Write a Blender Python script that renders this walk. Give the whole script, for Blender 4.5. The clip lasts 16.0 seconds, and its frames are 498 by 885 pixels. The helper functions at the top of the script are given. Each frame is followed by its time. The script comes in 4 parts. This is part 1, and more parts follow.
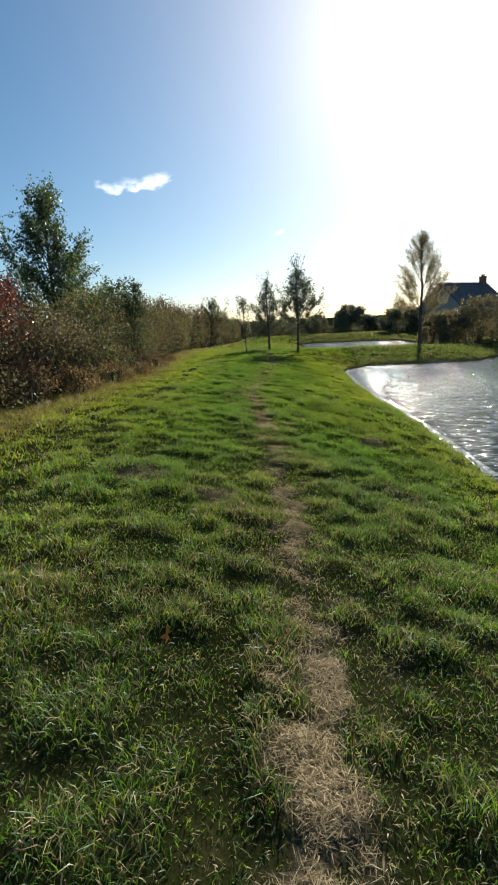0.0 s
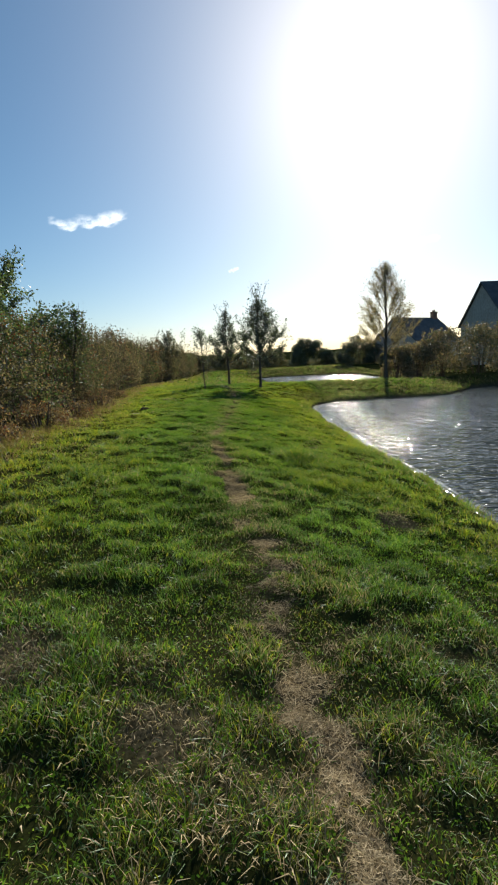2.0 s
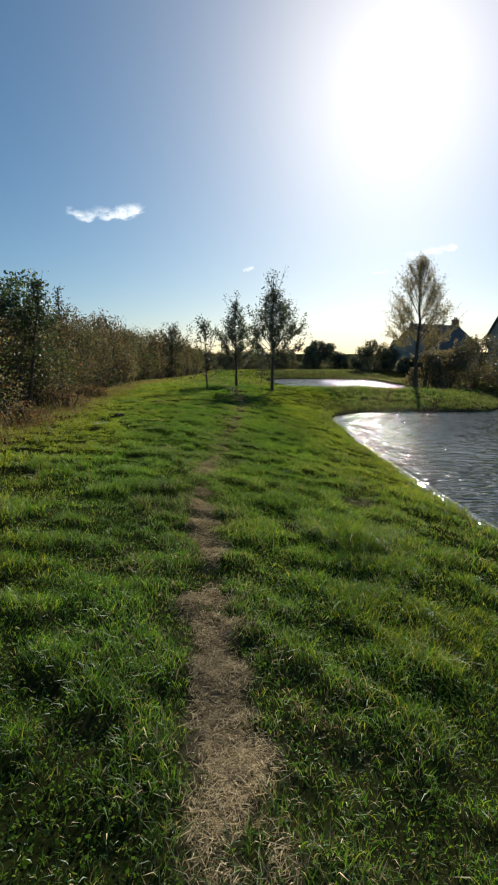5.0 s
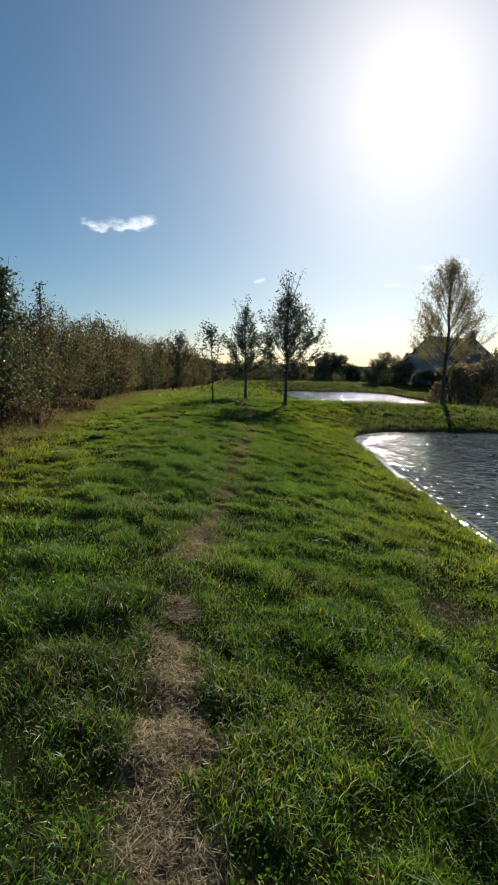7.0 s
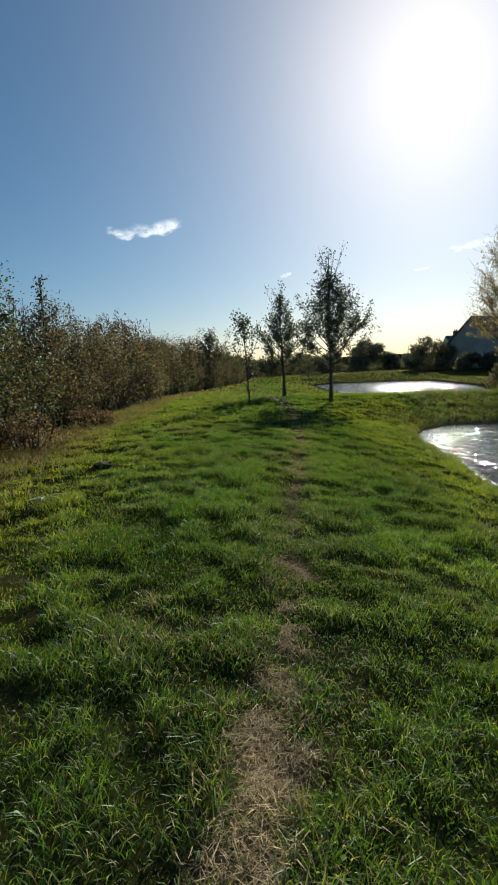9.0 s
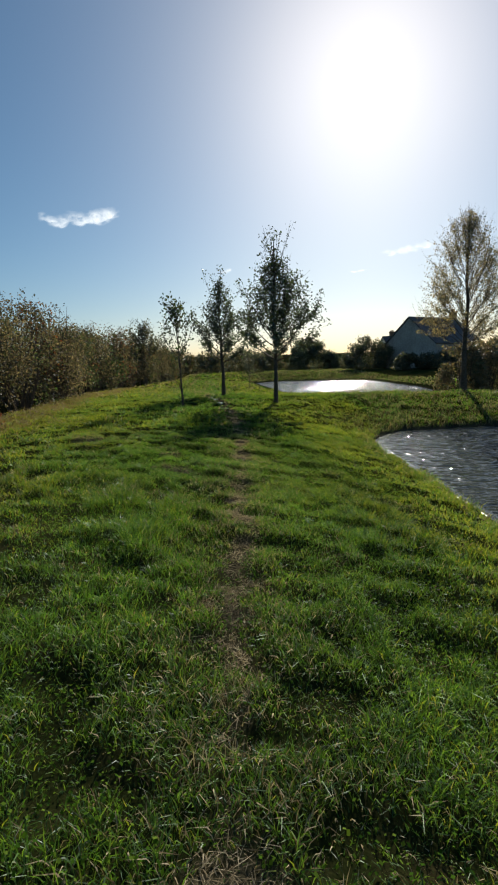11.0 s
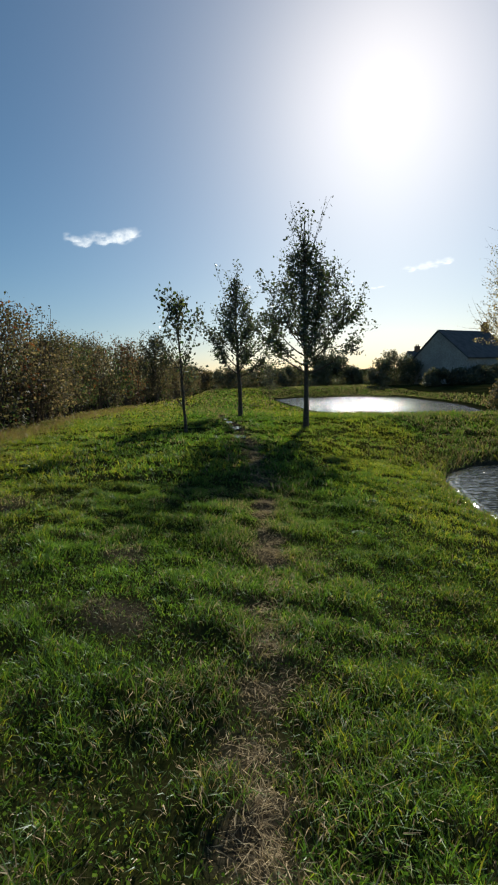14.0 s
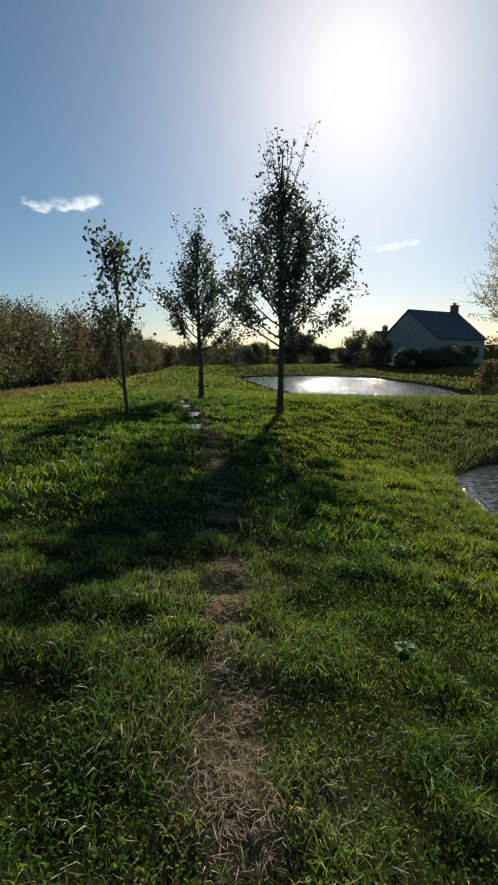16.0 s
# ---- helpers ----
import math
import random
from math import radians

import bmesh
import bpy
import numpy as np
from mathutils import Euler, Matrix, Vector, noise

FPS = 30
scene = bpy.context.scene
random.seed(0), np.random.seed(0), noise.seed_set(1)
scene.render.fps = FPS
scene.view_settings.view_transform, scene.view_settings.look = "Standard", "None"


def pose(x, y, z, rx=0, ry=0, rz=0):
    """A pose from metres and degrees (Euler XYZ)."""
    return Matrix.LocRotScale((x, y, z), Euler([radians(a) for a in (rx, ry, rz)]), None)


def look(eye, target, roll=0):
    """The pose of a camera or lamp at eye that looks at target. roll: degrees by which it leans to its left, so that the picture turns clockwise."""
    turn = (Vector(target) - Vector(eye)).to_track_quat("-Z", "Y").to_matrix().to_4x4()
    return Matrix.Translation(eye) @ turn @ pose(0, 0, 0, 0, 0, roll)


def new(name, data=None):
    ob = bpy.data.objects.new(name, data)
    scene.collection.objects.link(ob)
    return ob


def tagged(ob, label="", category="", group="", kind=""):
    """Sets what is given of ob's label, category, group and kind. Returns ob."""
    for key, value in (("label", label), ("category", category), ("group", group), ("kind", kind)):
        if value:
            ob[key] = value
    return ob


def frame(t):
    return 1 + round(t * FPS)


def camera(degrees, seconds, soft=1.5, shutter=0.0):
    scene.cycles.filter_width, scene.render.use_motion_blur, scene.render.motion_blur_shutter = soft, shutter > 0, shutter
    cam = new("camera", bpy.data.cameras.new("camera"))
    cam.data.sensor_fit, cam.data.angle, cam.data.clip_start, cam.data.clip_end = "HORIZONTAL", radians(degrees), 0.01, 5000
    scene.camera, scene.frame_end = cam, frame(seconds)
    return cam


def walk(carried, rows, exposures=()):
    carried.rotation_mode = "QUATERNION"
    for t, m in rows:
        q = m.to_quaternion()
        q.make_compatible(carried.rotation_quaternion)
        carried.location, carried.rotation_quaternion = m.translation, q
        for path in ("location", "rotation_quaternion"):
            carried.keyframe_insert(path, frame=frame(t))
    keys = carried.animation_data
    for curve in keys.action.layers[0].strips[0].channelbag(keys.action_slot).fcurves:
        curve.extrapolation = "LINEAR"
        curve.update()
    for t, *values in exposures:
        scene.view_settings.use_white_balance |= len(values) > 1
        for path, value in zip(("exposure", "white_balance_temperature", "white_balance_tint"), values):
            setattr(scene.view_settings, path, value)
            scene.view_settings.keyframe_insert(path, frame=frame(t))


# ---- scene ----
cam = camera(53.3, 16.0, soft=2.1)
METRES, EYE, TILT, LEAN, TURN = 21.7, 1.5, 0.0, 6.0, 0.0
ROWS = [
    (0.0, 0.0, 0.0, 0.0, 0.7, -12.68, -3.11),
    (0.5, -0.0018, 0.0325, -0.0007, 1.1, -12.48, -4.39),
    (1.0, -0.0029, 0.0627, -0.0013, -1.17, -10.94, -3.0),
    (1.5, -0.0053, 0.0937, -0.0008, -1.05, -10.7, -3.65),
    (2.0, -0.0068, 0.1268, -0.0011, -4.26, -8.64, -2.99),
    (2.5, -0.0062, 0.1612, -0.0005, -3.81, -9.21, -4.09),
    (3.0, -0.006, 0.1929, 0.0014, -2.87, -7.93, -5.05),
    (3.5, -0.0039, 0.2239, 0.0021, -2.99, -5.83, -3.91),
    (6.0, 0.0071, 0.3827, -0.0043, -3.24, -10.31, -7.14),
    (6.5, 0.0069, 0.413, -0.0021, -4.94, -8.85, -5.47),
    (7.0, 0.0075, 0.4449, -0.0014, -2.11, -7.63, -6.92),
    (7.5, 0.0042, 0.4776, -0.002, -2.03, -7.85, -7.56),
    (8.0, 0.003, 0.5076, -0.0028, 0.34, -8.38, -4.58),
    (8.5, -0.001, 0.5388, -0.0035, 2.29, -9.24, -6.98),
    (9.0, -0.0023, 0.5684, -0.0033, 1.53, -8.32, -3.06),
    (9.5, -0.0046, 0.5998, -0.0041, -2.34, -8.45, -4.66),
    (10.0, -0.0042, 0.6277, -0.0045, -6.69, -8.71, -4.5),
    (12.5, 0.0177, 0.7805, -0.0057, -1.59, -7.55, -4.79),
    (13.0, 0.0167, 0.8095, -0.0064, -1.08, -8.05, -5.47),
    (13.5, 0.0162, 0.8417, -0.0059, -1.42, -6.94, -3.74),
    (14.0, 0.016, 0.8712, -0.0052, -3.16, -6.63, -4.26),
    (14.5, 0.0171, 0.9026, -0.0054, -6.84, -5.86, -5.64),
    (15.0, 0.0208, 0.9325, -0.0058, -6.54, -7.52, -6.27),
    (15.5, 0.0233, 0.9639, -0.0061, -7.88, -7.57, -6.5),
    (16.0, 0.0273, 0.9946, -0.0064, -7.06, -8.85, -5.47),
]
EXPOSURES = [(0, 1.05, 6450, 6), (2, 0.92, 6450, 6), (3.5, 0.78, 6450, 6), (7, 0.58, 6450, 6), (12.5, 0.56, 6450, 6), (16, 0.48, 6450, 6)]
walk(cam, [(t, pose(0, 0, EYE, TILT, LEAN, TURN) @ pose(METRES * x, METRES * y, METRES * z, 90 + pitch, roll, yaw)) for t, x, y, z, yaw, pitch, roll in ROWS], EXPOSURES)

# ---- world, sun, exposure ----
SUN_AZ, SUN_EL = radians(18.5), radians(29.0)
world = bpy.data.worlds.new("sky")
scene.world = world
world.use_nodes = True
wn, wl = world.node_tree.nodes, world.node_tree.links
sky = wn.new("ShaderNodeTexSky")
sky.sky_type = "NISHITA"
sky.sun_disc = False
sky.sun_elevation, sky.sun_rotation = SUN_EL, SUN_AZ
sky.air_density, sky.dust_density, sky.ozone_density = 0.9, 0.75, 3.0
deep = wn.new("ShaderNodeHueSaturation")
deep.inputs["Hue"].default_value, deep.inputs["Saturation"].default_value = 0.491, 1.2
wl.new(sky.outputs["Color"], deep.inputs["Color"])
wl.new(deep.outputs["Color"], wn["Background"].inputs["Color"])
wn["Background"].inputs["Strength"].default_value = 0.05

sun = new("sun", bpy.data.lights.new("sun", "SUN"))
sun.data.energy, sun.data.angle, sun.data.color = 5.0, radians(0.53), (1.0, 0.93, 0.82)
sun_dir = Vector((math.sin(SUN_AZ) * math.cos(SUN_EL), math.cos(SUN_AZ) * math.cos(SUN_EL), math.sin(SUN_EL)))
sun.matrix_world = look(sun_dir * 100, (0, 0, 0))


# ---- materials ----
def nodes_of(name):
    m = bpy.data.materials.new(name)
    m.use_nodes = True
    nt = m.node_tree
    nt.nodes.clear()
    out = nt.nodes.new("ShaderNodeOutputMaterial")
    return m, nt, out


def ramp(nt, fac, stops):
    r = nt.nodes.new("ShaderNodeValToRGB")
    els = r.color_ramp.elements
    while len(els) < len(stops):
        els.new(0.5)
    for e, (p, c) in zip(els, stops):
        e.position, e.color = p, (*c, 1)
    nt.links.new(fac, r.inputs["Fac"])
    return r.outputs["Color"]


def noise_tex(nt, scale, detail=4.0, rough=0.55, vec=None):
    n = nt.nodes.new("ShaderNodeTexNoise")
    n.inputs["Scale"].default_value, n.inputs["Detail"].default_value, n.inputs["Roughness"].default_value = scale, detail, rough
    if vec is None:
        g = nt.nodes.new("ShaderNodeNewGeometry")
        vec = g.outputs["Position"]
    nt.links.new(vec, n.inputs["Vector"])
    return n.outputs["Fac"]


def mix_col(nt, fac, a, b, mode="MIX"):
    m = nt.nodes.new("ShaderNodeMix")
    m.data_type, m.blend_type = "RGBA", mode
    for sock, v in ((m.inputs[0], fac), (m.inputs[6], a), (m.inputs[7], b)):
        if isinstance(v, (int, float)):
            sock.default_value = v
        elif isinstance(v, tuple):
            sock.default_value = (*v, 1)
        else:
            nt.links.new(v, sock)
    return m.outputs[2]


def bump(nt, height, strength, distance):
    b = nt.nodes.new("ShaderNodeBump")
    b.inputs["Strength"].default_value, b.inputs["Distance"].default_value = strength, distance
    nt.links.new(height, b.inputs["Height"])
    return b.outputs["Normal"]


def leaf_mat(name, stops, translucent=0.45, gloss=0.12, rough=0.4, patch=0.5, warm=(1.2, 1.15, 0.7)):
    """Thin leaves: per-leaf colour, a slow drift of tone from place to place, light let through."""
    m, nt, out = nodes_of(name)
    g = nt.nodes.new("ShaderNodeNewGeometry")
    col = ramp(nt, g.outputs["Random Per Island"], stops)
    drift = ramp(nt, noise_tex(nt, patch, 3.0), [(0.3, (0.62, 0.62, 0.62)), (0.7, (1.25, 1.2, 1.1))])
    col = mix_col(nt, 1.0, col, drift, "MULTIPLY")
    d, t, gl = (nt.nodes.new("ShaderNodeBsdf" + k) for k in ("Diffuse", "Translucent", "Glossy"))
    nt.links.new(col, d.inputs["Color"])
    nt.links.new(mix_col(nt, 1.0, col, warm, "MULTIPLY"), t.inputs["Color"])
    gl.inputs["Roughness"].default_value = rough
    gl.inputs["Color"].default_value = (0.9, 0.95, 1, 1)
    a, b = nt.nodes.new("ShaderNodeMixShader"), nt.nodes.new("ShaderNodeMixShader")
    a.inputs[0].default_value, b.inputs[0].default_value = translucent, gloss
    nt.links.new(d.outputs[0], a.inputs[1]), nt.links.new(t.outputs[0], a.inputs[2])
    nt.links.new(a.outputs[0], b.inputs[1]), nt.links.new(gl.outputs[0], b.inputs[2])
    nt.links.new(b.outputs[0], out.inputs["Surface"])
    return m


def solid_mat(name, stops, scale, rough=0.8, relief=0.4, distance=0.02, detail=5.0, spec=0.3, fine=None):
    m, nt, out = nodes_of(name)
    p = nt.nodes.new("ShaderNodeBsdfPrincipled")
    n = noise_tex(nt, scale, detail)
    col = ramp(nt, n, stops)
    n2 = noise_tex(nt, fine or scale * 9, 4.0)
    col = mix_col(nt, 0.55, col, ramp(nt, n2, [(0.3, (0.55, 0.55, 0.55)), (0.7, (1.3, 1.3, 1.3))]), "MULTIPLY")
    nt.links.new(col, p.inputs["Base Color"])
    p.inputs["Roughness"].default_value = rough
    p.inputs["Specular IOR Level"].default_value = spec
    nt.links.new(bump(nt, n2, relief, distance), p.inputs["Normal"])
    nt.links.new(p.outputs[0], out.inputs["Surface"])
    return m


GREEN = leaf_mat("grass_green", [(0.0, (0.032, 0.088, 0.017)), (0.5, (0.074, 0.162, 0.026)), (1.0, (0.15, 0.255, 0.048))], 0.52, 0.03, 0.45, 0.7, (1.4, 1.35, 0.5))
LIME = leaf_mat("grass_yellow_green", [(0.0, (0.125, 0.175, 0.025)), (0.6, (0.195, 0.235, 0.036)), (1.0, (0.27, 0.275, 0.06))], 0.57, 0.02, 0.45, 0.7, (1.35, 1.3, 0.5))
STRAW = leaf_mat("grass_straw", [(0.0, (0.16, 0.125, 0.08)), (0.5, (0.32, 0.26, 0.17)), (1.0, (0.52, 0.45, 0.32))], 0.25, 0.0, 0.45, 0.9)
HAW = leaf_mat("hedge_leaf_olive", [(0.0, (0.034, 0.044, 0.025)), (0.45, (0.08, 0.086, 0.05)), (0.8, (0.145, 0.135, 0.088)), (1.0, (0.26, 0.215, 0.14))], 0.42, 0.02, 0.55, 0.35)
BRAMBLE = leaf_mat("hedge_leaf_brown", [(0.0, (0.042, 0.034, 0.028)), (0.5, (0.1, 0.083, 0.062)), (1.0, (0.215, 0.168, 0.122))], 0.42, 0.02, 0.55, 0.35)
GREENLEAF = leaf_mat("hedge_leaf_green", [(0.0, (0.035, 0.075, 0.025)), (0.6, (0.07, 0.12, 0.045)), (1.0, (0.12, 0.15, 0.06))], 0.4, 0.025, 0.5)
RUST = leaf_mat("hedge_leaf_rust", [(0.0, (0.10, 0.03, 0.02)), (0.5, (0.18, 0.06, 0.028)), (1.0, (0.24, 0.12, 0.05))], 0.35, 0.02, 0.5)
RED = leaf_mat("leaf_red", [(0.0, (0.10, 0.012, 0.012)), (0.6, (0.24, 0.03, 0.025)), (1.0, (0.16, 0.06, 0.03))], 0.35, 0.08, 0.4)
TREELEAF = leaf_mat("tree_leaf_dark_green", [(0.0, (0.034, 0.042, 0.03)), (0.6, (0.062, 0.072, 0.05)), (1.0, (0.11, 0.115, 0.08))], 0.38, 0.06, 0.4)
TOPLEAF = leaf_mat("tree_leaf_grey_green", [(0.0, (0.05, 0.075, 0.055)), (0.6, (0.09, 0.125, 0.09)), (1.0, (0.15, 0.18, 0.12))], 0.48, 0.08, 0.4)
CLOVER = leaf_mat("clover_leaf", [(0.0, (0.035, 0.09, 0.012)), (0.6, (0.085, 0.175, 0.02)), (1.0, (0.17, 0.26, 0.04))], 0.45, 0.0, 0.5, 0.7)
AMBER = leaf_mat("leaf_amber", [(0.0, (0.45, 0.16, 0.03)), (1.0, (0.6, 0.26, 0.05))], 0.4, 0.04)
GOLD = leaf_mat("tree_leaf_gold", [(0.0, (0.20, 0.15, 0.07)), (0.6, (0.34, 0.27, 0.14)), (1.0, (0.48, 0.40, 0.24))], 0.5, 0.08, 0.4)
FARLEAF = leaf_mat("far_leaf", [(0.0, (0.05, 0.07, 0.04)), (0.6, (0.09, 0.11, 0.06)), (1.0, (0.14, 0.145, 0.08))], 0.3, 0.06, 0.5, 0.1)
FARBROWN = leaf_mat("far_leaf_brown", [(0.0, (0.13, 0.10, 0.06)), (0.6, (0.21, 0.165, 0.10)), (1.0, (0.30, 0.24, 0.14))], 0.35, 0.06, 0.5, 0.15)
DRY = leaf_mat("dry_grass", [(0.0, (0.13, 0.09, 0.045)), (0.5, (0.23, 0.165, 0.085)), (1.0, (0.36, 0.28, 0.16))], 0.3, 0.02, 0.5)
SOIL = solid_mat("dark_soil", [(0.3, (0.03, 0.024, 0.018)), (0.7, (0.075, 0.06, 0.045))], 12, 0.95, 0.8, 0.02)
PALE = solid_mat("pale_stalk", [(0.3, (0.42, 0.39, 0.32)), (0.7, (0.58, 0.54, 0.44))], 20, 0.7, 0.3, 0.004)
BARK = solid_mat("bark", [(0.3, (0.05, 0.042, 0.034)), (0.7, (0.12, 0.10, 0.08))], 14, 0.9, 0.7, 0.01)
TWIG = solid_mat("twig", [(0.3, (0.06, 0.045, 0.035)), (0.7, (0.12, 0.09, 0.07))], 10, 0.85, 0.4, 0.005)
RENDER = solid_mat("rendered_wall", [(0.3, (0.30, 0.29, 0.27)), (0.7, (0.42, 0.41, 0.38))], 0.5, 0.9, 0.3, 0.02)
WHITEWALL = solid_mat("white_wall", [(0.3, (0.62, 0.62, 0.60)), (0.7, (0.78, 0.77, 0.74))], 0.5, 0.9, 0.3, 0.02)
SLATE = solid_mat("slate_roof", [(0.3, (0.06, 0.063, 0.07)), (0.7, (0.12, 0.12, 0.125))], 1.2, 0.7, 0.6, 0.03)
BRICK = solid_mat("chimney_brick", [(0.3, (0.20, 0.11, 0.08)), (0.7, (0.32, 0.18, 0.12))], 3.0, 0.9, 0.5, 0.02)
FRAME = solid_mat("window_frame_white", [(0.3, (0.7, 0.7, 0.69)), (0.7, (0.8, 0.8, 0.79))], 3.0, 0.5, 0.1, 0.005)


def glass_mat():
    m, nt, out = nodes_of("window_glass")
    p = nt.nodes.new("ShaderNodeBsdfPrincipled")
    p.inputs["Base Color"].default_value = (0.02, 0.025, 0.03, 1)
    p.inputs["Roughness"].default_value = 0.06
    nt.links.new(p.outputs[0], out.inputs["Surface"])
    return m


def ground_mat():
    m, nt, out = nodes_of("turf_soil")
    p = nt.nodes.new("ShaderNodeBsdfDiffuse")
    big, mid, small = noise_tex(nt, 0.35, 4), noise_tex(nt, 3.0, 5), noise_tex(nt, 40.0, 4)
    grass = ramp(nt, mid, [(0.3, (0.016, 0.02, 0.007)), (0.55, (0.03, 0.036, 0.011)), (0.75, (0.06, 0.052, 0.022))])
    dry = ramp(nt, mid, [(0.3, (0.04, 0.045, 0.014)), (0.7, (0.10, 0.09, 0.035))])
    col = mix_col(nt, ramp(nt, big, [(0.45, (0, 0, 0)), (0.7, (0.7, 0.7, 0.7))]), grass, dry)
    a = nt.nodes.new("ShaderNodeAttribute")
    a.attribute_name = "wear"
    soil = ramp(nt, small, [(0.3, (0.085, 0.066, 0.045)), (0.7, (0.19, 0.15, 0.105))])
    col = mix_col(nt, a.outputs["Fac"], col, soil)
    mud = nt.nodes.new("ShaderNodeAttribute")
    mud.attribute_name = "mud"
    col = mix_col(nt, mud.outputs["Fac"], col, ramp(nt, mid, [(0.3, (0.045, 0.04, 0.03)), (0.7, (0.09, 0.075, 0.055))]))
    col = mix_col(nt, 0.6, col, ramp(nt, small, [(0.3, (0.5, 0.5, 0.5)), (0.7, (1.35, 1.35, 1.3))]), "MULTIPLY")
    nt.links.new(col, p.inputs["Color"])
    p.inputs["Roughness"].default_value = 0.9
    nt.links.new(bump(nt, small, 0.5, 0.02), p.inputs["Normal"])
    nt.links.new(p.outputs[0], out.inputs["Surface"])
    return m


def water_mat(name, chop, rough=0.1):
    m, nt, out = nodes_of(name)
    p = nt.nodes.new("ShaderNodeBsdfPrincipled")
    p.inputs["Base Color"].default_value = (0.035, 0.042, 0.04, 1)
    p.inputs["Roughness"].default_value = rough
    p.inputs["IOR"].default_value = 1.33
    g = nt.nodes.new("ShaderNodeNewGeometry")
    mp = nt.nodes.new("ShaderNodeMapping")
    mp.inputs["Scale"].default_value = (1.0, 1.9, 1.0)
    mp.inputs["Rotation"].default_value = (0, 0, radians(25))
    nt.links.new(g.outputs["Position"], mp.inputs["Vector"])
    a = noise_tex(nt, 2.5, 1.6, 0.5, mp.outputs["Vector"])
    b = noise_tex(nt, 0.25, 2.0, 0.5)
    mul = nt.nodes.new("ShaderNodeMath")
    mul.operation = "MULTIPLY"
    nt.links.new(a, mul.inputs[0])
    nt.links.new(ramp(nt, b, [(0.3, (0.45, 0.45, 0.45)), (0.65, (1, 1, 1))]), mul.inputs[1])
    nt.links.new(bump(nt, mul.outputs[0], 1.0, chop), p.inputs["Normal"])
    nt.links.new(p.outputs[0], out.inputs["Surface"])
    return m


def cloud_mat():
    m, nt, out = nodes_of("cloud_glow_white")
    e, tr, mx = (nt.nodes.new("ShaderNode" + k) for k in ("Emission", "BsdfTransparent", "MixShader"))
    # the cloud's sunlit brightness is put in as emission; lamps don't light it
    e.inputs["Color"].default_value = (0.95, 0.97, 1, 1)
    e.inputs["Strength"].default_value = 0.85
    a = nt.nodes.new("ShaderNodeAttribute")
    a.attribute_name = "thickness"
    n = nt.nodes.new("ShaderNodeMath")
    n.operation = "MULTIPLY"
    nt.links.new(a.outputs["Fac"], n.inputs[0])
    nt.links.new(ramp(nt, noise_tex(nt, 0.05, 6.0, 0.65), [(0.3, (0.35, 0.35, 0.35)), (0.65, (1, 1, 1))]), n.inputs[1])
    nt.links.new(n.outputs[0], mx.inputs[0])
    nt.links.new(tr.outputs[0], mx.inputs[1]), nt.links.new(e.outputs[0], mx.inputs[2])
    nt.links.new(mx.outputs[0], out.inputs["Surface"])
    return m


GLASS, GROUND, CLOUD = glass_mat(), ground_mat(), cloud_mat()


# ---- mesh helpers ----
def mesh_of(name, verts, faces, mats, index=None, smooth=False):
    """A mesh from arrays: verts (n, 3), faces (m, k)."""
    verts, faces = np.asarray(verts, np.float32), np.asarray(faces, np.int32)
    me = bpy.data.meshes.new(name)
    me.vertices.add(len(verts))
    me.vertices.foreach_set("co", verts.ravel())
    k = faces.shape[1]
    me.loops.add(faces.size)
    me.loops.foreach_set("vertex_index", faces.ravel())
    me.polygons.add(len(faces))
    me.polygons.foreach_set("loop_start", np.arange(0, faces.size, k, dtype=np.int32))
    for mt in mats:
        me.materials.append(mt)
    if index is not None:
        me.polygons.foreach_set("material_index", np.asarray(index, np.int32))
    if smooth:
        me.polygons.foreach_set("use_smooth", np.ones(len(faces), bool))
    me.update(calc_edges=True)
    return me


def part(name, me, parent, label=""):
    ob = new(name, me)
    ob.parent = parent
    return tagged(ob, label)


def from_bm(name, bm, mats):
    me = bpy.data.meshes.new(name)
    bm.normal_update()
    bm.to_mesh(me)
    bm.free()
    for mt in mats:
        me.materials.append(mt)
    return me


def empty_at(name, place, turn=0.0):
    ob = new(name)
    ob.location, ob.rotation_euler = place, (0, 0, turn)
    ob.empty_display_size = 0.2
    return ob


def hashed(ix, iy, seed):
    h = (ix * 374761393 + iy * 668265263 + seed * 1442695041) & 0x7FFFFFFF
    h = ((h ^ (h >> 13)) * 1274126177) & 0x7FFFFFFF
    return ((h ^ (h >> 16)) & 0xFFFF) / 65535.0


def field(x, y, size, seed=0, octaves=3):
    """Smooth value noise over the plan, 0 to 1, lumps about `size` metres."""
    total, amp, norm = np.zeros_like(x, dtype=float), 1.0, 0.0
    for o in range(octaves):
        u, v = x / size * 2 ** o + 37.7 * o, y / size * 2 ** o + 11.3 * o
        iu, iv = np.floor(u).astype(np.int64), np.floor(v).astype(np.int64)
        fu, fv = u - iu, v - iv
        fu, fv = fu * fu * (3 - 2 * fu), fv * fv * (3 - 2 * fv)
        s = seed + 17 * o
        a = hashed(iu, iv, s) * (1 - fu) + hashed(iu + 1, iv, s) * fu
        b = hashed(iu, iv + 1, s) * (1 - fu) + hashed(iu + 1, iv + 1, s) * fu
        total += amp * (a * (1 - fv) + b * fv)
        norm += amp
        amp *= 0.5
    return total / norm


